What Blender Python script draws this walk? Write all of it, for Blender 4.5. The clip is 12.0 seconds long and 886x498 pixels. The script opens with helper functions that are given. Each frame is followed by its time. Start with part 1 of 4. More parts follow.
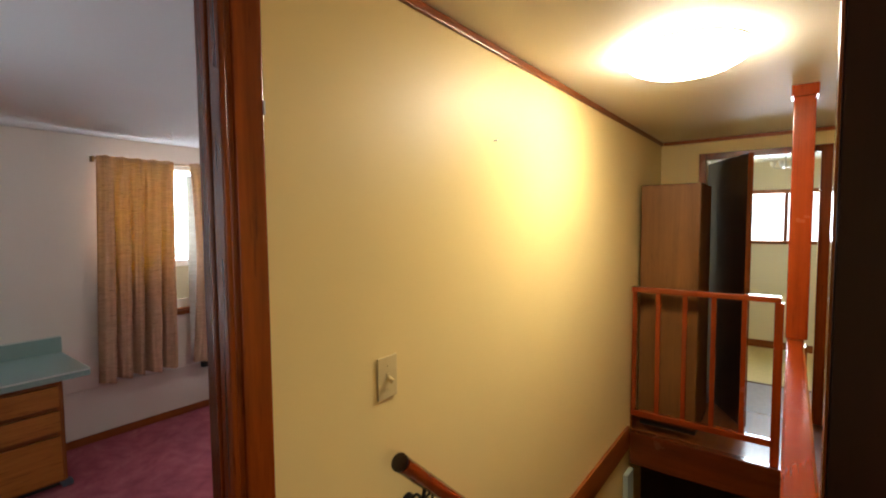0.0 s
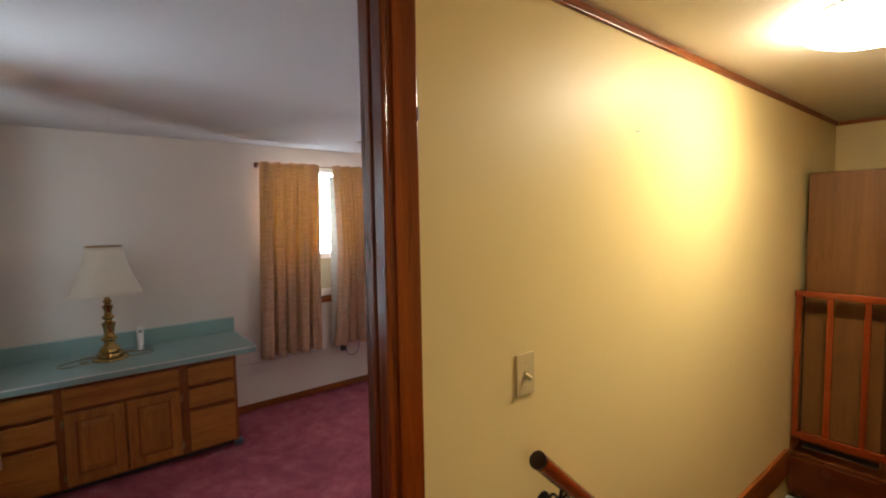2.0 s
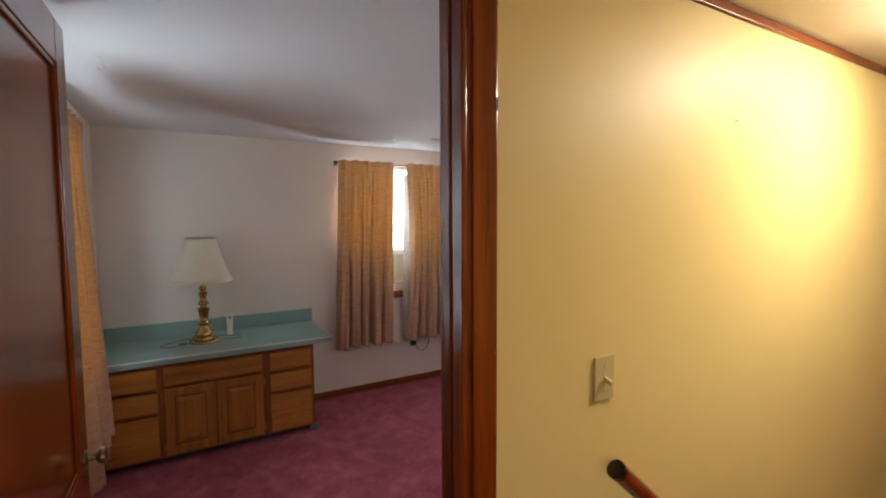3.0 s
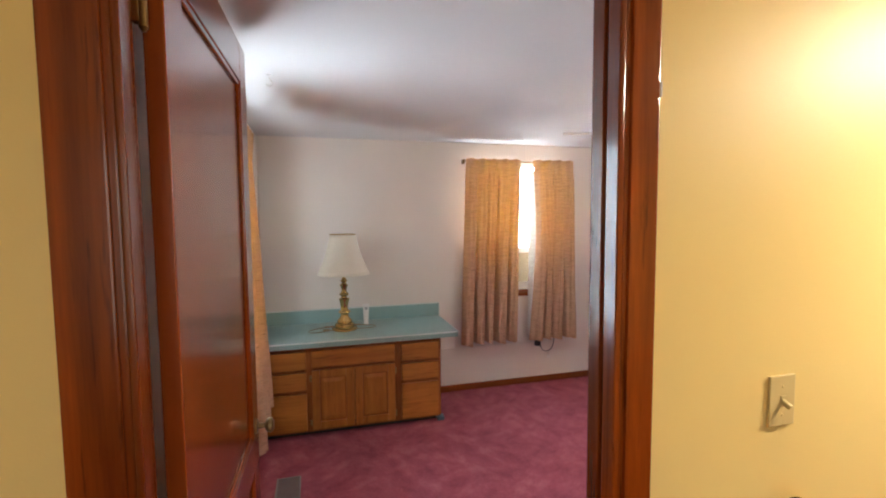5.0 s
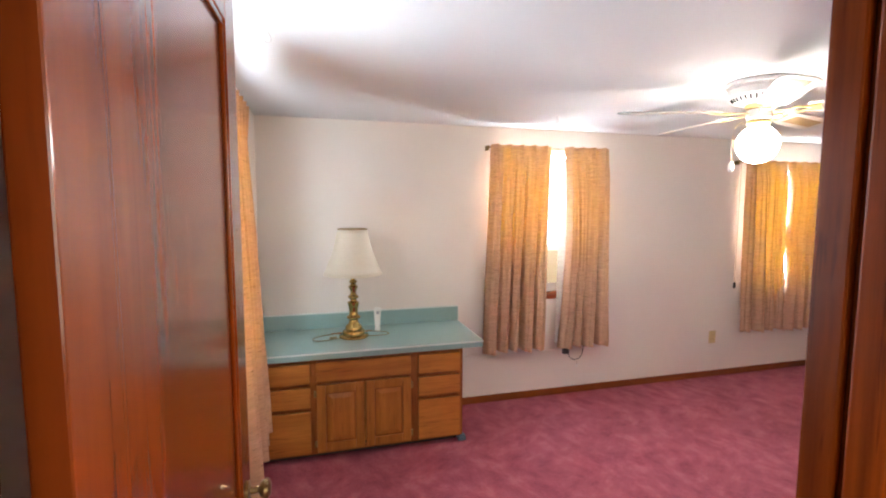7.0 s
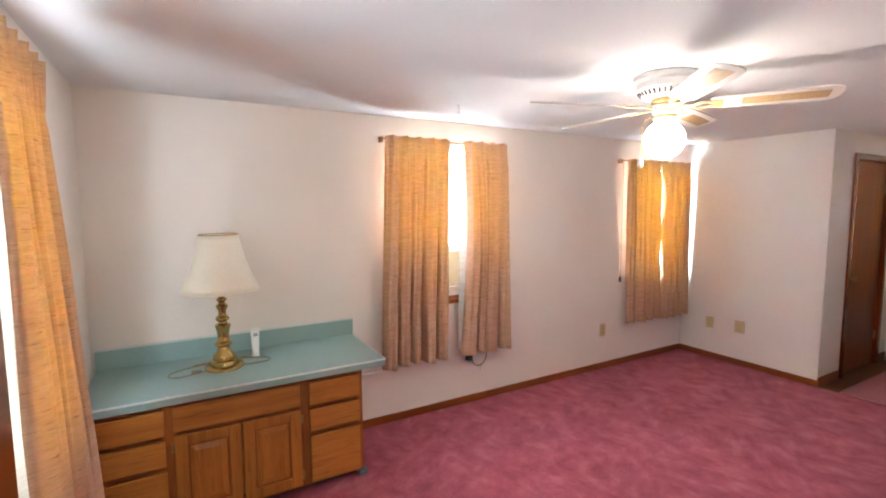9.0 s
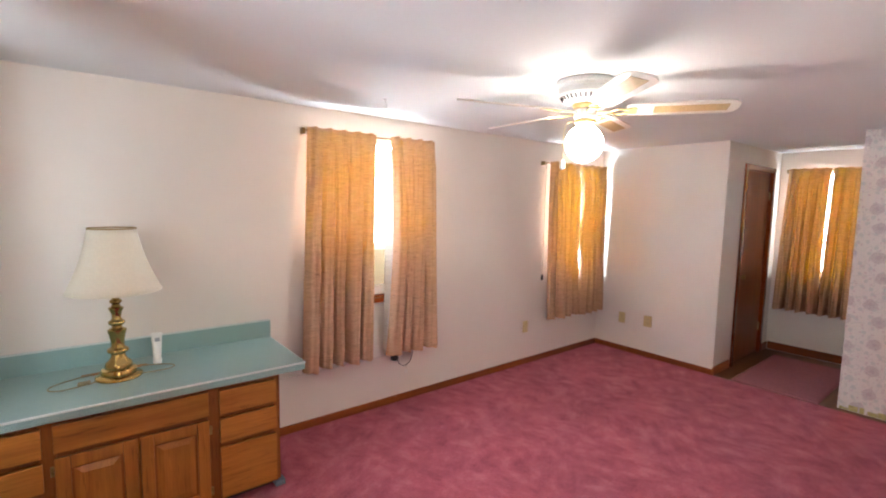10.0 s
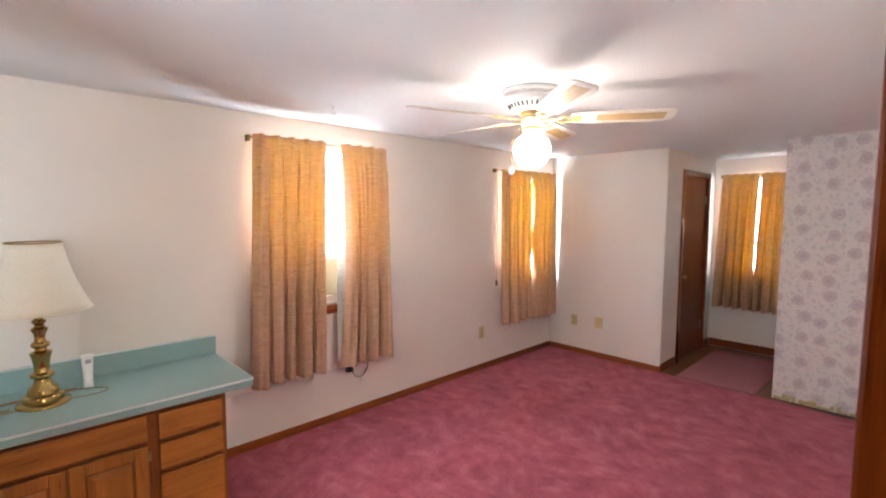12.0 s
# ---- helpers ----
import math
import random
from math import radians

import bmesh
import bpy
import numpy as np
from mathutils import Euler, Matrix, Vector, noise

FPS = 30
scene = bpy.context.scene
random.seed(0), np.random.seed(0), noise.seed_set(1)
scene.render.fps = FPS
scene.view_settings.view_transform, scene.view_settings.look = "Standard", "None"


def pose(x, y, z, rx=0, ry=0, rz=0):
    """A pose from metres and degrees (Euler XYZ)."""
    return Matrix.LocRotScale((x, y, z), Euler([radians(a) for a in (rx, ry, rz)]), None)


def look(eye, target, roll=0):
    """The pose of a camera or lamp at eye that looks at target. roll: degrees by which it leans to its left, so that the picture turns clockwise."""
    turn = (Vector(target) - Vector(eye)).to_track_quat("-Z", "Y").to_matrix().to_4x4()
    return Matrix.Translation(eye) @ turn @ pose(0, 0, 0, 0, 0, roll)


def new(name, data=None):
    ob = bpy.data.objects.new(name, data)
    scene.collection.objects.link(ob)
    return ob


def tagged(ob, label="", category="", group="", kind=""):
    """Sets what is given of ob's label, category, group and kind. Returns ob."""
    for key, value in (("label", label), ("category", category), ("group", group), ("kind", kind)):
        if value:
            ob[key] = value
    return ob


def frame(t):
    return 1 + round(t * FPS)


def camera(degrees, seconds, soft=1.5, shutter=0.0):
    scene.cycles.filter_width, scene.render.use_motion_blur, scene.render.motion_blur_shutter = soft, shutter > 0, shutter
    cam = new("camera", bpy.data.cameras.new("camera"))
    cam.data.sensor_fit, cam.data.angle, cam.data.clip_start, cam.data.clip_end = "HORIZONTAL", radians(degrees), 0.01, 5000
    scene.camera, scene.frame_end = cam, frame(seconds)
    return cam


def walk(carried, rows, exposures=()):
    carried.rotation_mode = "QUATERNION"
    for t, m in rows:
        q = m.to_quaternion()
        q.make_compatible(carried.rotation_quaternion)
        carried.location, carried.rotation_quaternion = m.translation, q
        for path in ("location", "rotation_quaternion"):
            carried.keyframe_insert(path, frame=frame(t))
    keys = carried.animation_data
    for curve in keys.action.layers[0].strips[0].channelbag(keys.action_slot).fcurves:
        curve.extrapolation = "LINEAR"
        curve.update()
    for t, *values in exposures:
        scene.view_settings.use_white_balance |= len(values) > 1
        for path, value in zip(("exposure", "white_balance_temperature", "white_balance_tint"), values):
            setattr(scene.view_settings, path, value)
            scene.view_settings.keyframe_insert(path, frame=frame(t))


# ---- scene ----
cam = camera(87.5, 12.0, soft=2.0)
PATH = [
    (0.0, (0.766, 0.496, 1.600), (2.361, 1.696, 1.480), -0.48),
    (0.5, (0.760, 0.499, 1.605), (2.305, 1.762, 1.482), -0.53),
    (1.0, (0.745, 0.513, 1.603), (2.211, 1.868, 1.479), -0.77),
    (1.5, (0.729, 0.524, 1.603), (2.087, 1.986, 1.477), -0.87),
    (2.0, (0.711, 0.537, 1.611), (1.959, 2.094, 1.473), -0.94),
    (2.5, (0.711, 0.551, 1.600), (1.838, 2.198, 1.463), -0.67),
    (3.0, (0.707, 0.562, 1.595), (1.709, 2.287, 1.458), -0.30),
    (5.0, (0.657, 0.604, 1.594), (1.191, 2.526, 1.451), -0.44),
    (5.5, (0.666, 0.641, 1.597), (1.104, 2.586, 1.443), -0.49),
    (6.0, (0.638, 0.766, 1.600), (1.074, 2.709, 1.413), 0.09),
    (6.5, (0.627, 0.916, 1.603), (1.094, 2.851, 1.418), 0.31),
    (8.5, (0.661, 1.420, 1.607), (1.511, 3.222, 1.431), -0.71),
    (9.0, (0.680, 1.462, 1.609), (1.669, 3.190, 1.421), -0.26),
    (9.5, (0.697, 1.495, 1.603), (1.834, 3.129, 1.408), 0.69),
    (10.0, (0.723, 1.500, 1.607), (1.967, 3.054, 1.411), 1.08),
    (10.5, (0.733, 1.523, 1.602), (2.035, 3.029, 1.409), 1.02),
    (11.0, (0.744, 1.508, 1.601), (2.085, 2.980, 1.423), 0.50),
    (11.5, (0.751, 1.496, 1.602), (2.117, 2.948, 1.438), 0.26),
    (12.0, (0.750, 1.496, 1.603), (2.136, 2.930, 1.443), 0.29),
]
walk(cam, [(t, look(eye, target, roll)) for t, eye, target, roll in PATH],
     exposures=[(0.0, -0.4), (2.0, -0.45), (3.0, -0.32), (5.0, 0.52), (5.5, 0.72), (6.0, 0.86), (6.5, 1.05), (8.5, 1.18), (9.0, 1.08), (12.0, 1.04)])

# ---------------------------------------------------------------- light
world = bpy.data.worlds.new("sky")
world.use_nodes = True
scene.world = world
wn = world.node_tree
sky = wn.nodes.new("ShaderNodeTexSky")
sky.sky_type = "NISHITA"
sky.sun_disc = False
sky.sun_elevation, sky.sun_rotation = radians(40), radians(20)
wn.links.new(sky.outputs[0], wn.nodes["Background"].inputs[0])
wn.nodes["Background"].inputs[1].default_value = 0.15

sun = new("sun", bpy.data.lights.new("sun", "SUN"))
sun.data.energy, sun.data.angle, sun.data.color = 1.0, radians(12), (1, 0.96, 0.9)
sun.matrix_world = look((0, 0, 10), (-2.6, -7.1, 1.0))


def area(name, eye, target, w, h, power, color):
    ob = new(name, bpy.data.lights.new(name, "AREA"))
    ob.data.shape, ob.data.size, ob.data.size_y = "RECTANGLE", w, h
    ob.data.energy, ob.data.color = power, color
    ob.matrix_world = look(eye, target)
    return ob


DAY = (0.76, 0.89, 1.0)
area("daylight_back", (2.475, 4.704, 1.48), (2.475, 4.0, 1.48), 0.86, 1.12, 54, DAY)
area("daylight_corner", (4.972, 4.704, 1.455), (4.972, 4.0, 1.455), 0.70, 1.08, 46, DAY)
area("daylight_alcove", (7.127, 2.77, 1.46), (6.5, 2.77, 1.46), 0.62, 1.08, 30, DAY)
area("daylight_left", (0.088, 3.02, 1.455), (0.8, 3.02, 1.455), 0.72, 1.08, 32, DAY)
area("daylight_far_room", (8.05, 0.55, 1.62), (7, 0.55, 1.5), 1.3, 0.8, 130, DAY)
# added fill lamp for the hall, behind the camera; no window is known there
area("fill_hall", (0.3, -1.32, 1.45), (0.3, 0, 1.40), 1.5, 1.2, 11, (1.0, 0.90, 0.74))


# ---------------------------------------------------------------- materials
def mat(name, rough=0.5, metal=0.0, coat=0.0, spec=0.5):
    m = bpy.data.materials.new(name)
    m.use_nodes = True
    b = m.node_tree.nodes["Principled BSDF"]
    b.inputs["Roughness"].default_value = rough
    b.inputs["Metallic"].default_value = metal
    b.inputs["Coat Weight"].default_value = coat
    b.inputs["Coat Roughness"].default_value = 0.12
    b.inputs["Specular IOR Level"].default_value = spec
    return m, m.node_tree, b


def node(nt, kind, **values):
    n = nt.nodes.new(kind)
    for k, v in values.items():
        n.inputs[k.replace("_", " ")].default_value = v
    return n


def coords(nt, scale=(1, 1, 1)):
    tc = nt.nodes.new("ShaderNodeTexCoord")
    mp = nt.nodes.new("ShaderNodeMapping")
    mp.inputs["Scale"].default_value = scale
    nt.links.new(tc.outputs["Object"], mp.inputs["Vector"])
    return mp.outputs[0]


def noise_tex(nt, vec, scale, detail=4, rough=0.55, dist=0.0):
    n = node(nt, "ShaderNodeTexNoise", Scale=scale, Detail=detail, Roughness=rough, Distortion=dist)
    nt.links.new(vec, n.inputs["Vector"])
    return n.outputs["Fac"]


def ramp(nt, fac, stops):
    r = nt.nodes.new("ShaderNodeValToRGB")
    e = r.color_ramp.elements
    while len(e) < len(stops):
        e.new(0.5)
    for el, (p, c) in zip(e, stops):
        el.position, el.color = p, (*c, 1)
    nt.links.new(fac, r.inputs[0])
    return r.outputs[0]


def mix(nt, fac, a, b, mode="MIX"):
    m = nt.nodes.new("ShaderNodeMix")
    m.data_type, m.blend_type = "RGBA", mode
    for sock, v in ((m.inputs[0], fac), (m.inputs[6], a), (m.inputs[7], b)):
        if isinstance(v, bpy.types.NodeSocket):
            nt.links.new(v, sock)
        elif isinstance(v, tuple):
            sock.default_value = (*v, 1)
        else:
            sock.default_value = v
    return m.outputs[2]


def bump(nt, b, height, strength=0.2, distance=0.01):
    n = node(nt, "ShaderNodeBump", Strength=strength, Distance=distance)
    nt.links.new(height, n.inputs["Height"])
    nt.links.new(n.outputs[0], b.inputs["Normal"])


def paint(name, c, rough=0.6, vary=0.06, grain=0.12):
    m, nt, b = mat(name, rough)
    v = coords(nt)
    big = noise_tex(nt, v, 1.3, 3)
    small = noise_tex(nt, v, 160, 3)
    dark = tuple(x * (1 - vary) for x in c)
    col = ramp(nt, big, [(0.3, dark), (0.7, c)])
    nt.links.new(col, b.inputs["Base Color"])
    roller = noise_tex(nt, v, 14, 4)
    add = nt.nodes.new("ShaderNodeMath")
    add.operation = "ADD"
    nt.links.new(small, add.inputs[0])
    nt.links.new(roller, add.inputs[1])
    bump(nt, b, add.outputs[0], grain, 0.004)
    return m


def wood(name, dark, light, axis="z", rough=0.32, coat=0.5, scale=1.0, grain=0.26, figure=0.8):
    m, nt, b = mat(name, rough, coat=coat, spec=0.32)
    s = [18 * scale] * 3
    s["xyz".index(axis)] = 0.9 * scale
    v = coords(nt, tuple(s))
    g1 = noise_tex(nt, v, 0.55, 4, 0.5, figure)
    g2 = noise_tex(nt, v, 7, 4, 0.6, 0.2)
    # short dark flecks and worn blotches in the varnish
    f = [70 * scale] * 3
    f["xyz".index(axis)] = 5 * scale
    fleck = noise_tex(nt, coords(nt, tuple(f)), 1.0, 3, 0.6, 0.3)
    wear = noise_tex(nt, coords(nt), 3.5, 4, 0.6)
    info = nt.nodes.new("ShaderNodeObjectInfo")
    base = ramp(nt, g1, [(0.25, dark), (0.75, light)])
    col = mix(nt, grain, base, ramp(nt, g2, [(0.35, (0.62, 0.57, 0.52)), (0.62, (1, 1, 1))]), "MULTIPLY")
    col = mix(nt, grain * 1.3, col, ramp(nt, fleck, [(0.30, (0.35, 0.28, 0.22)), (0.40, (1, 1, 1))]), "MULTIPLY")
    col = mix(nt, 0.35, col, ramp(nt, wear, [(0.3, (0.66, 0.60, 0.56)), (0.68, (1.15, 1.12, 1.08))]), "MULTIPLY")
    tone = ramp(nt, info.outputs["Random"], [(0.0, (0.86, 0.84, 0.82)), (1.0, (1.08, 1.06, 1.04))])
    col = mix(nt, 1.0, col, tone, "MULTIPLY")
    nt.links.new(col, b.inputs["Base Color"])
    rr = node(nt, "ShaderNodeMapRange", To_Min=rough * 0.8, To_Max=rough * 1.25)
    nt.links.new(wear, rr.inputs[0])
    nt.links.new(rr.outputs[0], b.inputs["Roughness"])
    bump(nt, b, g2, 0.10, 0.002)
    return m


M_WALL = paint("warm_white_wall_paint", (0.83, 0.765, 0.70), 0.62)
M_CEIL = paint("white_ceiling_paint", (0.75, 0.745, 0.745), 0.8, 0.04, 0.3)
M_YELLOW = paint("yellow_satin_wall_paint", (0.81, 0.622, 0.265), 0.50, 0.05, 0.08)
M_CEIL_HALL = paint("cream_hall_ceiling_paint", (0.84, 0.78, 0.63), 0.6, 0.04, 0.1)
M_CREAM = paint("cream_paint", (0.80, 0.72, 0.55), 0.6)
M_TRIM = wood("red_brown_varnished_wood", (0.060, 0.009, 0.0015), (0.30, 0.058, 0.006), "z", 0.24, 0.4, 1.0, 0.5, 1.2)
M_TRIM_X = wood("red_brown_varnished_wood_along_x", (0.15, 0.030, 0.005), (0.36, 0.098, 0.016), "x", 0.34, 0.3)
M_TRIM_Y = wood("red_brown_varnished_wood_along_y", (0.15, 0.030, 0.005), (0.36, 0.098, 0.016), "y", 0.34, 0.3)
M_DOOR = wood("mahogany_stained_door_wood", (0.22, 0.042, 0.008), (0.34, 0.075, 0.012), "z", 0.24, 0.5, 1.0, 0.12)
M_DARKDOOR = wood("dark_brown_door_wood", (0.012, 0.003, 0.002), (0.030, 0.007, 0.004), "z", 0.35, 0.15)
M_RAIL = wood("orange_red_varnished_rail_wood", (0.17, 0.021, 0.003), (0.30, 0.046, 0.006), "z", 0.25, 0.7)
M_RAIL_X = wood("orange_red_varnished_rail_along_x", (0.17, 0.021, 0.003), (0.30, 0.046, 0.006), "x", 0.22, 0.7)
M_RAIL_Y = wood("orange_red_varnished_rail_along_y", (0.17, 0.021, 0.003), (0.30, 0.046, 0.006), "y", 0.22, 0.7)
M_BEAM = wood("dark_red_beam_wood", (0.060, 0.012, 0.003), (0.13, 0.026, 0.005), "y", 0.25, 0.5)
M_OAK_X = wood("honey_oak_along_x", (0.33, 0.115, 0.018), (0.54, 0.215, 0.042), "x", 0.45, 0.08, 1.0, 0.42)
M_OAK_Z = wood("honey_oak_upright", (0.33, 0.115, 0.018), (0.54, 0.215, 0.042), "z", 0.45, 0.08, 1.0, 0.42)
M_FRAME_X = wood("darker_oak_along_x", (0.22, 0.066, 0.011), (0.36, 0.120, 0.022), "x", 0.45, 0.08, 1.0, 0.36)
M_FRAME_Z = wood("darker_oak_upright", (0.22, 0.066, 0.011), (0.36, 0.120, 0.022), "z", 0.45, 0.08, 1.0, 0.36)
M_PANEL = wood("brown_wood_panelling", (0.155, 0.062, 0.014), (0.24, 0.102, 0.025), "z", 0.45, 0.2)
M_FLOORWOOD = wood("brown_floor_wood", (0.12, 0.038, 0.010), (0.23, 0.080, 0.022), "x", 0.36, 0.2)


def carpet():
    m, nt, b = mat("rose_cut_pile_carpet", 0.95, spec=0.1)
    v = coords(nt)
    # vacuum strokes lying two ways, in lanes
    layers = []
    for turn in (0.95, -0.35):
        tc = nt.nodes.new("ShaderNodeTexCoord")
        mp, ms = nt.nodes.new("ShaderNodeMapping"), nt.nodes.new("ShaderNodeMapping")
        mp.inputs["Rotation"].default_value = (0, 0, turn)
        ms.inputs["Scale"].default_value = (9.0, 5.0, 1)
        nt.links.new(tc.outputs["Object"], mp.inputs["Vector"])
        nt.links.new(mp.outputs[0], ms.inputs["Vector"])
        layers.append(noise_tex(nt, ms.outputs[0], 1.0, 4, 0.62, 0.0))
    lane = ramp(nt, noise_tex(nt, v, 2.2, 2), [(0.47, (0, 0, 0)), (0.53, (1, 1, 1))])
    stroke = mix(nt, lane, layers[0], layers[1])
    big = noise_tex(nt, v, 1.6, 4, 0.65)
    pile = noise_tex(nt, v, 330, 3, 0.7)
    tuft = noise_tex(nt, v, 70, 4, 0.7)
    a = ramp(nt, stroke, [(0.32, (0.32, 0.062, 0.096)), (0.45, (0.41, 0.093, 0.132)), (0.54, (0.46, 0.113, 0.153)), (0.70, (0.55, 0.175, 0.215))])
    c = mix(nt, 0.45, a, ramp(nt, big, [(0.34, (0.66, 0.60, 0.63)), (0.66, (1.15, 1.15, 1.15))]), "MULTIPLY")
    c = mix(nt, 0.5, c, ramp(nt, tuft, [(0.28, (0.60, 0.57, 0.58)), (0.68, (1.18, 1.18, 1.18))]), "MULTIPLY")
    c = mix(nt, 0.5, c, ramp(nt, pile, [(0.3, (0.6, 0.6, 0.6)), (0.7, (1.15, 1.15, 1.15))]), "MULTIPLY")
    nt.links.new(c, b.inputs["Base Color"])
    b.inputs["Sheen Weight"].default_value = 0.25
    b.inputs["Sheen Tint"].default_value = (0.8, 0.45, 0.5, 1)
    bump(nt, b, tuft, 0.45, 0.008)
    return m


def cloth(name, stops, translucent, share):
    """Slub-woven cloth that lets part of the daylight through."""
    m, nt, b = mat(name, 0.85, spec=0.12)
    slub = noise_tex(nt, coords(nt, (22, 22, 210)), 1.0, 4, 0.62)
    soft = noise_tex(nt, coords(nt, (9, 9, 60)), 1.0, 3)
    weave = noise_tex(nt, coords(nt, (260, 260, 420)), 1.0, 2)
    c = ramp(nt, slub, stops)
    c = mix(nt, 0.5, c, ramp(nt, soft, [(0.3, (0.80, 0.77, 0.73)), (0.7, (1.08, 1.08, 1.08))]), "MULTIPLY")
    c = mix(nt, 0.3, c, ramp(nt, weave, [(0.3, (0.7, 0.68, 0.64)), (0.7, (1.1, 1.1, 1.1))]), "MULTIPLY")
    nt.links.new(c, b.inputs["Base Color"])
    bump(nt, b, slub, 0.3, 0.003)
    tr = nt.nodes.new("ShaderNodeBsdfTranslucent")
    nt.links.new(mix(nt, 1.0, c, translucent, "MULTIPLY"), tr.inputs[0])
    ms = nt.nodes.new("ShaderNodeMixShader")
    ms.inputs[0].default_value = share
    nt.links.new(b.outputs[0], ms.inputs[1])
    nt.links.new(tr.outputs[0], ms.inputs[2])
    nt.links.new(ms.outputs[0], nt.nodes["Material Output"].inputs[0])
    return m


def laminate():
    m, nt, b = mat("sea_green_speckled_laminate", 0.28)
    v = coords(nt)
    sp = noise_tex(nt, v, 420, 2, 0.7)
    big = noise_tex(nt, v, 3, 3)
    c = ramp(nt, sp, [(0.36, (0.19, 0.305, 0.30)), (0.5, (0.28, 0.425, 0.41)), (0.66, (0.37, 0.51, 0.49))])
    c = mix(nt, 0.3, c, ramp(nt, big, [(0.3, (0.8, 0.82, 0.82)), (0.7, (1.05, 1.05, 1.05))]), "MULTIPLY")
    nt.links.new(c, b.inputs["Base Color"])
    return m


def wallpaper():
    m, nt, b = mat("floral_wallpaper", 0.7)
    tc = nt.nodes.new("ShaderNodeTexCoord")
    sep, com = nt.nodes.new("ShaderNodeSeparateXYZ"), nt.nodes.new("ShaderNodeCombineXYZ")
    nt.links.new(tc.outputs["Object"], sep.inputs[0])
    nt.links.new(sep.outputs[1], com.inputs[0])
    nt.links.new(sep.outputs[2], com.inputs[1])
    v = com.outputs[0]
    warp = node(nt, "ShaderNodeTexNoise", Scale=26.0, Detail=4.0)
    nt.links.new(v, warp.inputs["Vector"])
    off = nt.nodes.new("ShaderNodeVectorMath")
    off.operation = "MULTIPLY_ADD"
    nt.links.new(warp.outputs["Color"], off.inputs[0])
    off.inputs[1].default_value = (0.032, 0.032, 0)
    nt.links.new(v, off.inputs[2])

    def blobs(scale, stops, rnd):
        vo = node(nt, "ShaderNodeTexVoronoi", Scale=scale, Randomness=rnd)
        vo.voronoi_dimensions = "2D"
        nt.links.new(off.outputs[0], vo.inputs["Vector"])
        return ramp(nt, vo.outputs["Distance"], stops)
    w, k = (1, 1, 1), (0, 0, 0)
    flower = blobs(5.6, [(0.22, w), (0.27, k)], 0.5)
    heart = blobs(5.6, [(0.06, w), (0.10, k)], 0.5)
    petal = noise_tex(nt, v, 75, 3, 0.65)
    leaf = blobs(14.0, [(0.17, w), (0.22, k)], 1.0)
    dot = blobs(17.0, [(0.10, w), (0.15, k)], 1.0)
    vine = ramp(nt, noise_tex(nt, v, 11, 2, 0.5, 1.2), [(0.475, k), (0.50, w), (0.525, k)])
    c = mix(nt, vine, (0.74, 0.665, 0.635), (0.60, 0.555, 0.53))
    c = mix(nt, leaf, c, (0.60, 0.575, 0.555))
    c = mix(nt, dot, c, (0.64, 0.52, 0.53))
    pc = ramp(nt, petal, [(0.40, (0.52, 0.42, 0.43)), (0.50, (0.66, 0.57, 0.56)), (0.60, (0.54, 0.45, 0.46))])
    c = mix(nt, flower, c, pc)
    c = mix(nt, heart, c, (0.54, 0.43, 0.45))
    nt.links.new(c, b.inputs["Base Color"])
    bump(nt, b, noise_tex(nt, v, 120, 2), 0.05, 0.002)
    return m


def plain(name, c, rough=0.5, metal=0.0, vary=0.12, scale=20):
    m, nt, b = mat(name, rough, metal)
    v = coords(nt)
    n = noise_tex(nt, v, scale, 4)
    nt.links.new(ramp(nt, n, [(0.3, tuple(x * (1 - vary) for x in c)), (0.7, c)]), b.inputs["Base Color"])
    return m


def glow(name, c, strength):
    m, nt, b = mat(name, 0.3)
    b.inputs["Base Color"].default_value = (0.9, 0.88, 0.84, 1)
    b.inputs["Emission Color"].default_value = (*c, 1)
    b.inputs["Emission Strength"].default_value = strength
    return m


def glass():
    m, nt, b = mat("window_glass", 0.02)
    b.inputs["Transmission Weight"].default_value = 1.0
    b.inputs["IOR"].default_value = 1.1
    return m


def film_cloth():
    m, nt, b = mat("cream_window_film", 0.6)
    b.inputs["Base Color"].default_value = (0.64, 0.55, 0.42, 1)
    tr = nt.nodes.new("ShaderNodeBsdfTranslucent")
    tr.inputs[0].default_value = (0.46, 0.40, 0.30, 1)
    ms = nt.nodes.new("ShaderNodeMixShader")
    ms.inputs[0].default_value = 0.3
    nt.links.new(b.outputs[0], ms.inputs[1])
    nt.links.new(tr.outputs[0], ms.inputs[2])
    nt.links.new(ms.outputs[0], nt.nodes["Material Output"].inputs[0])
    return m


M_CARPET, M_CLOTH, M_LAM, M_PAPER, M_GLASS = carpet(), cloth("slubbed_beige_curtain_cloth", [(0.30, (0.36, 0.21, 0.13)), (0.38, (0.68, 0.43, 0.30)), (0.64, (0.76, 0.50, 0.365))], (0.90, 0.92, 0.04), 0.26), laminate(), wallpaper(), glass()
M_LINING = cloth("white_curtain_lining", [(0.3, (0.74, 0.72, 0.66)), (0.6, (0.80, 0.78, 0.73))], (0.9, 0.9, 0.88), 0.4)
M_RUG = plain("faded_mauve_rug_pile", (0.42, 0.15, 0.175), 0.95, 0, 0.22, 60)
M_BRASS = plain("polished_brass", (0.50, 0.335, 0.115), 0.12, 1.0, 0.12, 30)
M_ABRASS = plain("antique_brass", (0.36, 0.25, 0.11), 0.3, 1.0, 0.4, 40)
M_SHADE = plain("cream_lampshade_fabric", (0.74, 0.67, 0.54), 0.8, 0, 0.06, 90)
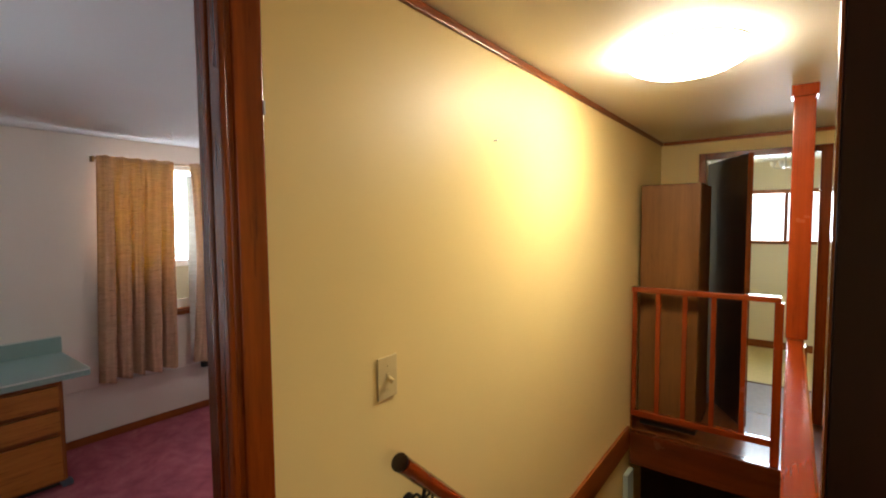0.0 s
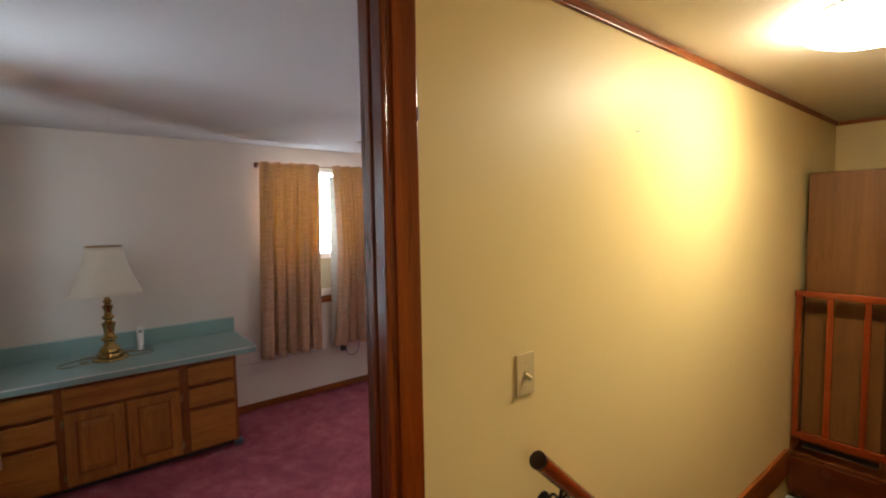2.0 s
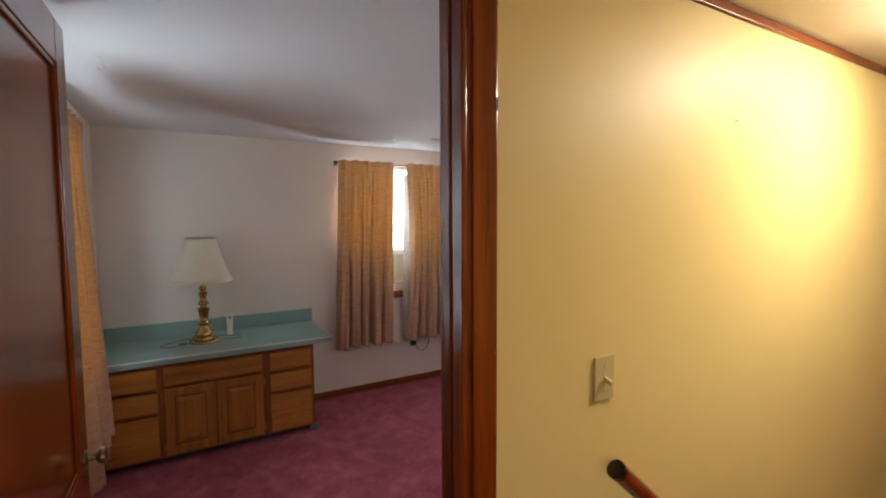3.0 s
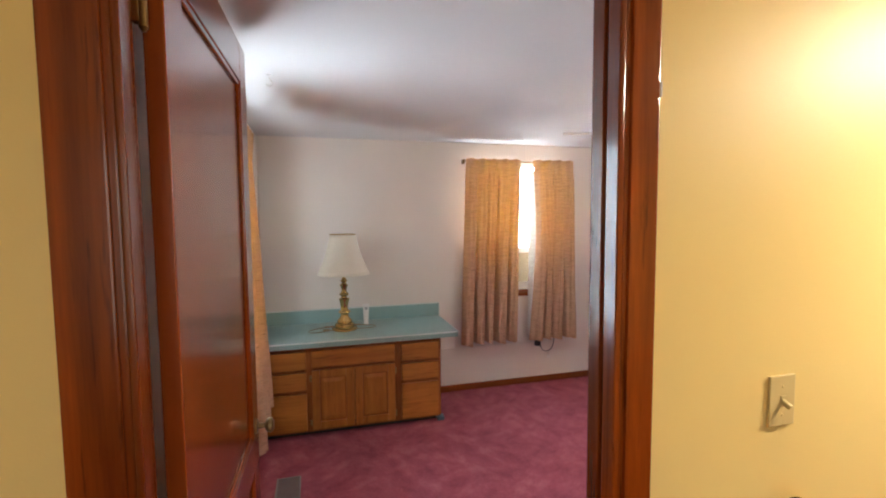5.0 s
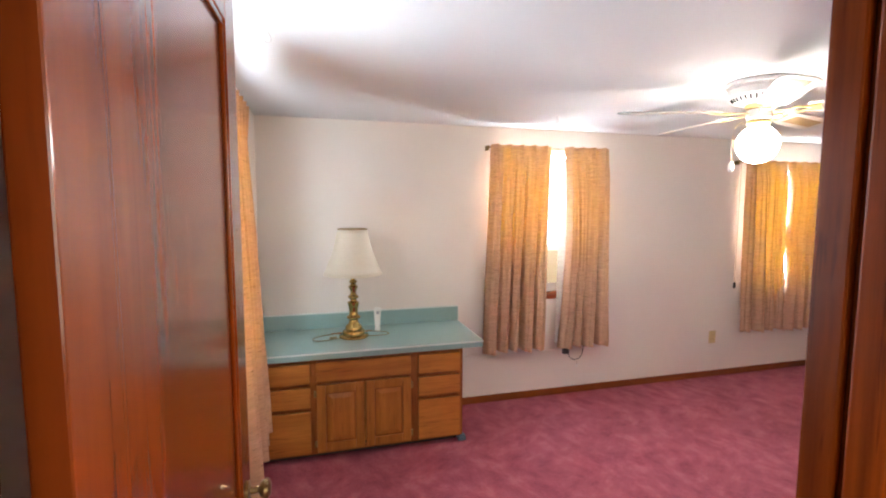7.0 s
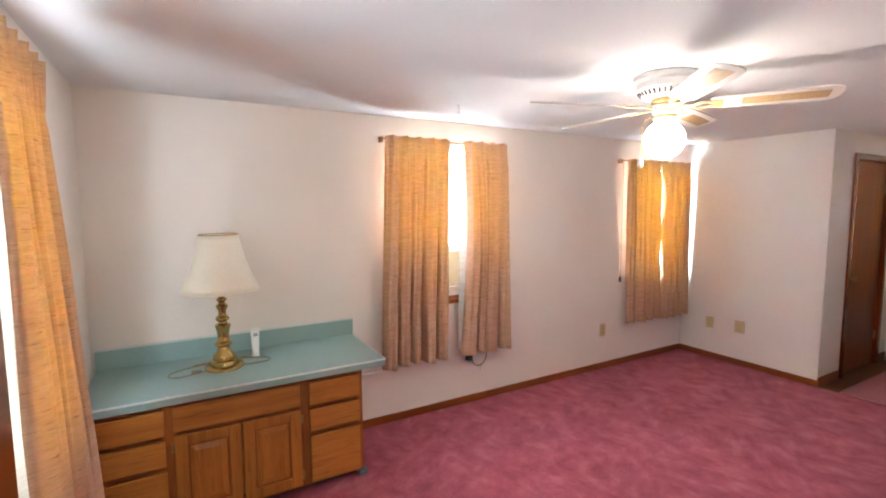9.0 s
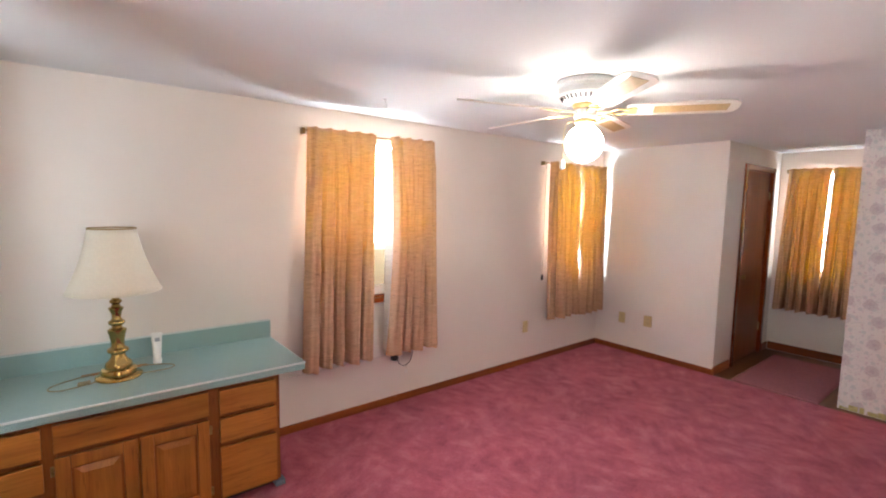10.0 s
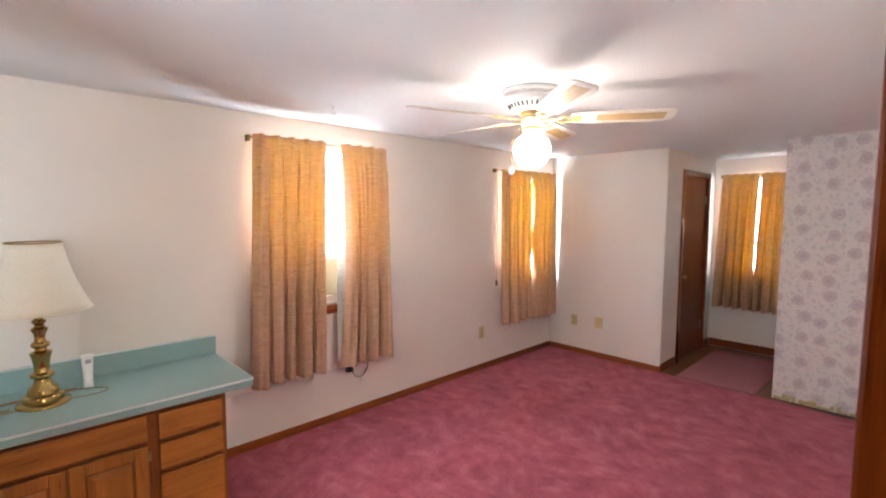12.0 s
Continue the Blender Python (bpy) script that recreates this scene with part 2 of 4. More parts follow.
M_IVORY = plain("ivory_plastic", (0.62, 0.49, 0.24), 0.35, 0, 0.05)
M_WHITE = plain("white_enamel", (0.82, 0.80, 0.77), 0.35, 0, 0.05)
M_WINWHITE = plain("white_window_paint", (0.78, 0.78, 0.76), 0.45, 0, 0.06)
M_BLACK = plain("black_plastic", (0.02, 0.02, 0.02), 0.45)
M_IRON = plain("black_wrought_iron", (0.02, 0.017, 0.014), 0.5, 0.6)
M_KICK = plain("black_vinyl_toe_kick", (0.02, 0.018, 0.017), 0.6)
# pale colour painted in for the highlight along the laminate edges
M_EDGE_GLINT = plain("pale_laminate_edge_glint", (0.70, 0.76, 0.73), 0.3)
M_CORD = plain("tan_lamp_cord", (0.30, 0.24, 0.13), 0.5)
M_BLADE = plain("white_fan_blade_paint", (0.80, 0.74, 0.66), 0.4, 0, 0.05)
M_CANE = plain("tan_cane_inlay", (0.62, 0.42, 0.20), 0.6, 0, 0.3, 120)
M_GILT = plain("gilt_painted_metal", (0.66, 0.46, 0.18), 0.35, 0.25, 0.2, 30)
M_STEEL = plain("brushed_steel", (0.55, 0.53, 0.5), 0.3, 1.0)
M_VENT = plain("grey_painted_vent_metal", (0.35, 0.33, 0.32), 0.45, 0.4)
M_GREEN = plain("pale_green_painted_wood", (0.38, 0.44, 0.38), 0.5)
M_GLOBE = glow("lit_opal_globe_glass", (1.0, 0.93, 0.85), 34)
M_DOME = glow("lit_ceiling_dome_glass", (1.0, 0.88, 0.68), 84)
M_SIDING = plain("pale_siding", (0.62, 0.60, 0.50), 0.7)
M_GROUND = plain("grass_ground", (0.07, 0.10, 0.04), 0.95, 0, 0.4, 0.6)


# ---------------------------------------------------------------- building tools
def mesh_ob(name, bm, material, parent=None, smooth=False):
    me = bpy.data.meshes.new(name)
    bm.normal_update()
    bm.to_mesh(me)
    bm.free()
    for m in material if isinstance(material, (list, tuple)) else [material]:
        me.materials.append(m)
    if smooth:
        for p in me.polygons:
            p.use_smooth = True
    ob = new(name, me)
    if parent:
        ob.parent = parent
    return ob


def add_box(bm, x0, x1, y0, y1, z0, z1, bevel=0.0):
    r = bmesh.ops.create_cube(bm, size=1, matrix=Matrix.LocRotScale(
        ((x0 + x1) / 2, (y0 + y1) / 2, (z0 + z1) / 2), None, (abs(x1 - x0), abs(y1 - y0), abs(z1 - z0))))
    if bevel:
        edges = list({e for v in r["verts"] for e in v.link_edges})
        bmesh.ops.bevel(bm, geom=edges, offset=bevel, segments=2, profile=0.6, affect="EDGES")


def box(name, material, x0, x1, y0, y1, z0, z1, bevel=0.0, parent=None):
    bm = bmesh.new()
    add_box(bm, x0, x1, y0, y1, z0, z1, bevel)
    return mesh_ob(name, bm, material, parent)


def boxes(name, material, items, bevel=0.0, parent=None):
    bm = bmesh.new()
    for it in items:
        add_box(bm, *it, bevel)
    return mesh_ob(name, bm, material, parent)


def lathe(name, material, profile, at=(0, 0, 0), parent=None, steps=32):
    bm = bmesh.new()
    rings = []
    for r, z in profile:
        rings.append([bm.verts.new((at[0] + r * math.cos(2 * math.pi * i / steps), at[1] + r * math.sin(2 * math.pi * i / steps), at[2] + z)) for i in range(steps)])
    for a, b in zip(rings, rings[1:]):
        for i in range(steps):
            bm.faces.new((a[i], a[(i + 1) % steps], b[(i + 1) % steps], b[i]))
    for ring in (rings[0], rings[-1]):
        bm.faces.new(ring)
    bmesh.ops.recalc_face_normals(bm, faces=bm.faces)
    ob = mesh_ob(name, bm, material, parent, True)
    ob.data.set_sharp_from_angle(angle=radians(38))
    return ob


def tube(name, material, points, radius, parent=None, cyclic=False):
    cu = bpy.data.curves.new(name, "CURVE")
    cu.dimensions, cu.bevel_depth, cu.bevel_resolution, cu.use_fill_caps = "3D", radius, 3, True
    sp = cu.splines.new("NURBS")
    sp.points.add(len(points) - 1)
    for p, q in zip(sp.points, points):
        p.co = (*q, 1)
    sp.use_endpoint_u, sp.order_u, sp.use_cyclic_u = True, min(4, len(points)), cyclic
    cu.materials.append(material)
    ob = new(name, cu)
    if parent:
        ob.parent = parent
    return ob


def wall(name, material, axis, a0, a1, b0, b1, z0, z1, holes=(), label=""):
    """A wall from a0 to a1 along the axis, b0 to b1 thick, with openings (a, a, z, z)."""
    us = sorted({a0, a1, *[h[0] for h in holes], *[h[1] for h in holes]})
    vs = sorted({z0, z1, *[h[2] for h in holes], *[h[3] for h in holes]})
    bm = bmesh.new()
    solid = {(i, j): not any(h[0] <= (us[i] + us[i + 1]) / 2 <= h[1] and h[2] <= (vs[j] + vs[j + 1]) / 2 <= h[3] for h in holes)
             for i in range(len(us) - 1) for j in range(len(vs) - 1)}

    def pt(u, b, z):
        return bm.verts.new((u, b, z) if axis == "x" else (b, u, z))

    def quad(*p):
        bm.faces.new([pt(*q) for q in p])
    for (i, j), s in solid.items():
        if not s:
            continue
        u, w, v, t = us[i], us[i + 1], vs[j], vs[j + 1]
        quad((u, b0, v), (w, b0, v), (w, b0, t), (u, b0, t))
        quad((u, b1, v), (u, b1, t), (w, b1, t), (w, b1, v))
        if not solid.get((i - 1, j)):
            quad((u, b0, v), (u, b0, t), (u, b1, t), (u, b1, v))
        if not solid.get((i + 1, j)):
            quad((w, b0, v), (w, b1, v), (w, b1, t), (w, b0, t))
        if not solid.get((i, j - 1)):
            quad((u, b0, v), (u, b1, v), (w, b1, v), (w, b0, v))
        if not solid.get((i, j + 1)):
            quad((u, b0, t), (w, b0, t), (w, b1, t), (u, b1, t))
    bmesh.ops.remove_doubles(bm, verts=bm.verts, dist=1e-5)
    bmesh.ops.recalc_face_normals(bm, faces=bm.faces)
    return tagged(mesh_ob(name, bm, material), label, kind="structure")


def thing(name, at, label, category, group=""):
    ob = new(name)
    ob.empty_display_size = 0.1
    ob.location = at
    return tagged(ob, label, category, group)


def keep(part, parent):
    """Parent a part made in world coordinates to its thing."""
    part.parent = parent
    part.matrix_parent_inverse = Matrix.Translation(parent.location).inverted()
    return part


# ---------------------------------------------------------------- structure
BY, HY, RY = 4.547, 1.448, 3.25          # bedroom back wall, hall side of the door wall, alcove return wall
DY = 1.513                               # bedroom side of the door wall
LX, RX, AX, PX = 0.235, 5.49, 6.97, 5.566  # left wall, outlet wall, alcove window wall, papered wall
CZ, HZ = 2.235, 2.285                    # ceilings
W1, W2, W3, W4 = (2.0, 2.95, 0.88, 2.085), (4.585, 5.36, 0.88, 2.03), (2.42, 3.12, 0.88, 2.04), (2.62, 3.42, 0.88, 2.03)
DL, DR, DT = 0.370, 1.272, 2.19          # door opening

wall("wall_north", M_WALL, "x", LX - 0.15, RX + 0.12, BY, BY + 0.16, -0.1, CZ, [W1, W2], "warm white painted bedroom wall with two windows")
wall("wall_west", M_WALL, "y", DY, BY, LX - 0.15, LX, -0.1, CZ, [W4], "warm white painted bedroom side wall with window")
wall("wall_outlets", M_WALL, "y", RY + 0.12, BY, RX, RX + 0.12, -0.1, CZ, (), "warm white painted wall with two outlets")
wall("wall_alcove_door", M_WALL, "x", RX, AX, RY, RY + 0.12, -0.1, CZ, [(5.93, 6.73, -0.1, 2.02)], "painted alcove wall with a wooden door")
wall("wall_alcove_window", M_WALL, "y", 1.55, RY + 0.12, AX, AX + 0.16, -0.1, CZ, [W3], "white painted alcove wall with a window")
wall("wall_papered", M_PAPER, "y", DY, 2.324, PX, PX + 0.12, -0.1, CZ, (), "bedroom wall with faded mauve floral wallpaper")
wall("wall_alcove_side", M_WALL, "x", PX + 0.12, AX, 2.20, 2.320, -0.1, CZ, (), "painted side wall of the alcove")
boxes("wall_closet_back", M_WALL, [(RX + 0.12, AX + 0.1, RY + 0.9, RY + 1.0, -0.1, CZ), (AX, AX + 0.1, RY + 0.12, RY + 0.9, -0.1, CZ)])["kind"] = "structure"

# door wall: one side yellow, the other white
wall("wall_hall_north", M_YELLOW, "x", -1.2, 5.33, HY, HY + 0.036, -3.0, HZ + 0.1, [(DL - 0.02, DR + 0.02, -0.12, DT + 0.02)], "yellow painted hallway wall beside the stairwell")
wall("wall_south", M_WALL, "x", LX - 0.15, PX, HY + 0.037, DY, -0.1, CZ, [(DL - 0.02, DR + 0.02, -0.1, DT + 0.02)], "warm white painted bedroom wall with the doorway")
tagged(box("floor", M_CARPET, LX, RX, DY - 0.06, BY, -0.08, 0), "rose pink cut pile carpet with vacuum marks", kind="structure")
tagged(box("floor_alcove", M_FLOORWOOD, RX, AX, DY, RY + 0.9, -0.08, -0.004), "brown varnished wooden alcove floor", kind="structure")
boxes("ceiling", M_CEIL, [(LX - 0.15, AX + 0.16, DY - 0.035, BY + 0.16, CZ, CZ + 0.1)])["kind"] = "structure"
boxes("ceiling_hall", M_CEIL_HALL, [(-1.3, 5.33, -1.3, HY + 0.034, HZ, HZ + 0.1)])["kind"] = "structure"

# baseboards of the bedroom
BB = 0.06


def trim(name, material, items, label="", bevel=0.004):
    return tagged(boxes(name, material, items, bevel), label, kind="structure")


trim("baseboard_north", M_TRIM_X, [(1.58, RX - 0.016, BY - 0.014, BY - 0.001, 0.002, BB)], "low red-brown varnished wooden baseboard")
trim("baseboard_outlets", M_TRIM_Y, [(RX - 0.014, RX - 0.001, RY + 0.0, BY - 0.002, 0.002, BB)], "low red-brown varnished wooden baseboard")
trim("baseboard_return", M_TRIM_X, [(RX - 0.012, 5.86, RY - 0.014, RY - 0.001, 0.002, 0.085), (6.80, AX - 0.016, RY - 0.014, RY - 0.001, 0.002, 0.085)], "dark varnished wooden baseboard")
trim("baseboard_alcove", M_TRIM_Y, [(AX - 0.014, AX - 0.001, 2.33, RY - 0.016, 0.002, 0.09)], "dark varnished wooden baseboard")
trim("baseboard_south", M_TRIM_X, [(1.37, PX - 0.01, DY + 0.001, DY + 0.014, 0.002, BB)], "low red-brown varnished wooden baseboard")
trim("baseboard_west", M_TRIM_Y, [(LX + 0.001, LX + 0.014, DY + 0.01, 3.98, 0.002, BB)], "low red-brown varnished wooden baseboard")


def ragged_edge():
    bm = bmesh.new()
    rnd = random.Random(5)
    y = DY + 0.03
    while y < 2.31:
        w = rnd.uniform(0.02, 0.06)
        h = rnd.uniform(0.012, 0.05)
        add_box(bm, PX - 0.004, PX - 0.0005, y, y + w, 0.0, h, 0.0015)
        y += w * rnd.uniform(0.8, 1.6)
    return tagged(mesh_ob("trim_torn_edge", bm, plain("yellowed_torn_paper", (0.60, 0.50, 0.22), 0.8, 0, 0.4, 60)), "yellowed torn wallpaper edge above the carpet", kind="structure")


ragged_edge()


# ---------------------------------------------------------------- windows
def window(name, axis, hole, inner, outer, label, film=False):
    """A white double-hung window with a brown stool and casing behind the curtain."""
    a0, a1, z0, z1 = hole
    root = tagged(new(name), label, kind="structure")
    d = 1 if outer > inner else -1

    def bx(pname, material, items, bevel=0.003):
        out = []
        for u0, u1, b0, b1, v0, v1 in items:
            b0, b1 = inner + d * b0, inner + d * b1
            out.append((u0, u1, min(b0, b1), max(b0, b1), v0, v1) if axis == "x" else (min(b0, b1), max(b0, b1), u0, u1, v0, v1))
        return boxes(pname, material, out, bevel, root)
    t = 0.045
    zm = 1.265
    bx("frame", M_WINWHITE, [(a0, a0 + t, 0.03, 0.14, z0, z1), (a1 - t, a1, 0.03, 0.14, z0, z1), (a0 + t, a1 - t, 0.03, 0.14, z1 - t, z1), (a0 + t, a1 - t, 0.06, 0.14, z0, z0 + 0.03)])
    bx("sash_rail", M_WINWHITE, [(a0 + t, a1 - t, 0.075, 0.115, zm - 0.025, zm + 0.025)])
    bx("lower_sash", M_WINWHITE, [(a0 + t, a0 + t + 0.035, 0.07, 0.10, z0 + 0.03, zm - 0.025), (a1 - t - 0.035, a1 - t, 0.07, 0.10, z0 + 0.03, zm - 0.025), (a0 + t + 0.035, a1 - t - 0.035, 0.07, 0.10, z0 + 0.03, z0 + 0.08)])
    g = bx("pane", M_GLASS, [(a0 + t, a1 - t, 0.088, 0.092, zm + 0.025, z1 - t)], 0)
    g.visible_shadow = False
    g = bx("pane", M_GLASS, [(a0 + t + 0.035, a1 - t - 0.035, 0.083, 0.087, z0 + 0.08, zm - 0.025)], 0)
    g.visible_shadow = False
    if film:
        bx("screen_panel", film_cloth(), [(a0 + t + 0.035, a1 - t - 0.035, 0.10, 0.105, z0 + 0.03, zm - 0.025)], 0)
    bx("sill", M_TRIM_X if axis == "x" else M_TRIM_Y, [(a0 - 0.03, a1 + 0.03, -0.035, 0.0, z0 - 0.035, z0), (a0 + 0.001, a1 - 0.001, -0.001, 0.06, z0 - 0.001, z0 + 0.012)])
    return root


window("window_1", "x", W1, BY, BY + 0.16, "white double-hung window with brown wooden sill", True)
window("window_2", "x", W2, BY, BY + 0.16, "white double-hung window behind closed curtains")
window("window_3", "y", W3, AX, AX + 0.16, "white double-hung alcove window behind curtains")
window("window_4", "y", W4, LX, LX - 0.15, "white double-hung window on the side wall")


# ---------------------------------------------------------------- curtains
def curtain_panel(name, parent, axis, wallpos, side, top, bottom, z0, z1, pleats, seed, bow=0.0, flare=0.0, lips=0.0, lining=0):
    """A pinch-pleated panel: top and bottom are the spans along the wall; side is the way into the room.
    bow draws the first edge aside at mid height, lips opens it twice; lining (-1 or 1) shows at that edge."""
    rnd = random.Random(seed)
    per, rows = 30, 50
    n = pleats * per
    phase = [rnd.uniform(-0.55, 0.55) for _ in range(pleats + 2)]
    amp = [rnd.uniform(0.6, 1.35) for _ in range(pleats + 2)]
    start = [rnd.choice((0.08, 0.22, 0.38, 0.50)) for _ in range(pleats + 2)]
    bm = bmesh.new()

    def place(a, b, z):
        return (a, wallpos + side * b, z) if axis == "x" else (wallpos + side * b, a, z)
    grid, edges = [], ([], [])
    for j in range(rows + 1):
        v = j / rows                       # 0 at the top
        z = z1 + (z0 - z1) * v
        a0 = top[0] + (bottom[0] - top[0]) * v + bow * math.sin(math.pi * v) + lips * abs(math.sin(math.tau * min(1, v * 1.1)))
        a1 = top[1] + (bottom[1] - top[1]) * v
        head = max(0.0, 1 - v / 0.11) ** 0.7
        row = []
        for i in range(n + 1):
            k = i / per
            ki = min(int(k), pleats - 1)
            f = k - ki
            wander = (phase[ki] * (1 - f) + phase[ki + 1] * f) * min(1, v * 1.6)
            # round folds with sharp valleys, some of them opening into deep wedges lower down
            lobe = abs(math.sin(math.pi * f)) ** 0.45
            body = (0.030 + 0.030 * v) * amp[ki] * lobe + 0.006 * math.sin(math.tau * (2.3 * k) + 4 * v + seed)
            near, which = min((f, ki), (1 - f, ki + 1))
            deep = max(0.0, v - start[which]) if 0 < which < pleats else 0.0
            wedge = 0.06 + 0.20 * deep
            body -= 0.080 * min(1.0, deep * 4) * max(0.0, 1 - (near / wedge) ** 4) if deep else 0.0
            pinch = 0.042 * math.exp(-((f - 0.5) / 0.17) ** 2) * (0.75 + 0.25 * math.cos(math.tau * (f - 0.5) * 9))
            depth = head * pinch + (1 - head) * body
            b = max(0.036, 0.078 + depth + 0.010 * noise.noise(Vector((k * 0.7 + seed, v * 2.5, 0)))) + flare * v
            fade = math.sin(math.pi * i / n)
            a = a0 + (a1 - a0) * (k + 0.5 * wander * fade) / pleats
            zz = z + (0.007 * math.sin(math.tau * k) if j == rows else 0) + 0.005 * head * math.exp(-((f - 0.5) / 0.2) ** 2)
            row.append(bm.verts.new(place(a, b, zz)))
            if i == 0:
                edges[0].append((a, b, zz))
            if i == n:
                edges[1].append((a, b, zz))
        grid.append(row)
    for j in range(rows):
        for i in range(n):
            bm.faces.new((grid[j][i], grid[j][i + 1], grid[j + 1][i + 1], grid[j + 1][i]))
    ob = mesh_ob(name, bm, M_CLOTH, None, True)
    ob.modifiers.new("thickness", "SOLIDIFY").thickness = 0.0025
    keep(ob, parent)
    if lining:
        edge = edges[0] if lining < 0 else edges[1]
        bm = bmesh.new()
        g = []
        for j, (a, b, z) in enumerate(edge[3:-1]):
            v = j / rows
            g.append([bm.verts.new(place(a + lining * (0.004 + u * (0.012 + 0.034 * math.sin(math.pi * min(1, 0.12 + v))) ), b - 0.003 - 0.028 * u + 0.006 * math.sin(5 * v + 3 * u), z)) for u in (-0.5, 0, 0.33, 0.66, 1)])
        for p, q in zip(g, g[1:]):
            for c in range(4):
                bm.faces.new((p[c], p[c + 1], q[c + 1], q[c]))
        li = mesh_ob("lining", bm, M_LINING, None, True)
        li.modifiers.new("thickness", "SOLIDIFY").thickness = 0.0015
        keep(li, parent)
    return ob


def rod(parent, axis, wallpos, side, a0, a1, z):
    pts = [(a0, 0.0), (a0, 0.03), (a0 + 0.015, 0.042), (a1 - 0.015, 0.042), (a1, 0.03), (a1, 0.0)]
    co = [(a, wallpos + side * b, z) if axis == "x" else (wallpos + side * b, a, z) for a, b in pts]
    keep(tube("rod", M_ABRASS, co, 0.006), parent)
    for a in (a0, a1):
        d0, d1 = sorted((wallpos + side * 0.001, wallpos + side * 0.052))
        u = (a - 0.008, a + 0.008)
        keep(box("bracket", M_ABRASS, *((*u, d0, d1) if axis == "x" else (d0, d1, *u)), z - 0.028, z + 0.012, 0.003), parent)


c1 = thing("curtains", (2.47, BY, 2.06), "beige slubbed pinch-pleat curtains, partly open", "curtain", "window curtains")
curtain_panel("panel", c1, "x", BY, -1, (1.945, 2.465), (1.885, 2.41), 0.455, 2.09, 5, 1, 0.0, 0.03)
curtain_panel("panel", c1, "x", BY, -1, (2.585, 2.995), (2.545, 3.02), 0.445, 2.09, 4, 2, 0.045, 0.02, 0.0, -1)
rod(c1, "x", BY, -1, 1.935, 3.005, 2.075)
c2 = thing("curtains", (4.95, BY, 2.0), "beige slubbed curtains closed over a bright window", "curtain", "window curtains")
curtain_panel("panel", c2, "x", BY, -1, (4.445, 4.935), (4.475, 4.985), 0.44, 2.04, 4, 3, 0.0, 0.0)
curtain_panel("panel", c2, "x", BY, -1, (4.938, 5.43), (4.978, 5.455), 0.43, 2.04, 4, 4, 0.0, 0.0, 0.030)
rod(c2, "x", BY, -1, 4.395, 5.44, 2.03)
c3 = thing("curtains", (AX, 2.77, 2.0), "beige slubbed curtains closed over the alcove window", "curtain", "window curtains")
curtain_panel("panel", c3, "y", AX, -1, (2.40, 2.766), (2.39, 2.790), 0.50, 2.05, 4, 5)
curtain_panel("panel", c3, "y", AX, -1, (2.782, 3.15), (2.787, 3.20), 0.50, 2.05, 4, 6, 0.01, 0.0)
rod(c3, "y", AX, -1, 2.38, 3.17, 2.035)
c4 = thing("curtains", (LX, 3.1, 2.0), "beige slubbed curtain hanging beside the open door", "curtain", "window curtains")
curtain_panel("panel", c4, "y", LX, 1, (2.885, 3.375), (2.91, 3.60), 0.44, 2.045, 5, 7, 0.0, 0.03, 0.0, -1)
rod(c4, "y", LX, 1, 2.55, 3.375, 2.03)

# curtain pull cord weights and a plugged-in adaptor under the window
def pull_cord(x, z, z_top):
    t = thing("curtain_pull", (x, BY - 0.03, z), "small dark curtain cord weight beside the window", "curtain pull")
    keep(tube("cord", M_CORD, [(x, BY - 0.03, z_top), (x + 0.002, BY - 0.03, (z + z_top) / 2), (x, BY - 0.03, z)], 0.002), t)
    keep(lathe("weight", M_BLACK, [(0.004, 0.03), (0.011, 0.024), (0.012, -0.02), (0.006, -0.028)], (x, BY - 0.03, z), None, 14), t)


pull_cord(4.44, 0.875, 2.03)
ad = thing("power_adaptor", (2.67, BY, 0.385), "black plug adaptor with a dangling loop of cord", "adaptor")
keep(box("plug", M_BLACK, 2.645, 2.695, BY - 0.045, BY - 0.001, 0.36, 0.41, 0.006), ad)
keep(tube("cord", M_BLACK, [(2.69, BY - 0.03, 0.37), (2.71, BY - 0.03, 0.31), (2.77, BY - 0.03, 0.29), (2.83, BY - 0.03, 0.33), (2.84, BY - 0.03, 0.40), (2.835, BY - 0.03, 0.46)], 0.003), ad)
keep(box("tag", M_WHITE, 2.765, 2.79, BY - 0.034, BY - 0.028, 0.235, 0.262, 0.002), ad)
keep(tube("tag_string", M_CORD, [(2.777, BY - 0.031, 0.292), (2.776, BY - 0.031, 0.275), (2.777, BY - 0.031, 0.26)], 0.0012), ad)
trim("trim_cable_channel", M_WALL, [(1.72, 2.62, BY - 0.009, BY - 0.001, 0.392, 0.402)], "thin painted cable channel along the wall", 0.002)


def outlet(axis, a, wallpos, side, z, w=0.075):
    x, y = (a, wallpos) if axis == "x" else (wallpos, a)
    t = thing("wall_outlet", (x, y, z), "ivory plastic wall outlet plate", "outlet", "wall outlets")

    def b(n, m, u0, u1, d0, d1, v0, v1, bev):
        d0, d1 = sorted((wallpos + side * d0, wallpos + side * d1))
        return keep(box(n, m, *((u0, u1, d0, d1) if axis == "x" else (d0, d1, u0, u1)), v0, v1, bev), t)
    b("plate", M_IVORY, a - w / 2, a + w / 2, 0.001, 0.008, z - 0.06, z + 0.06, 0.002)
    for dz in (-0.022, 0.022):
        b("socket", M_IVORY, a - 0.017, a + 0.017, 0.008, 0.011, z + dz - 0.014, z + dz + 0.014, 0.002)
        for du in (-0.006, 0.006):
            b("slot", M_BLACK, a + du - 0.0015, a + du + 0.0015, 0.0105, 0.0118, z + dz - 0.005, z + dz + 0.006, 0)


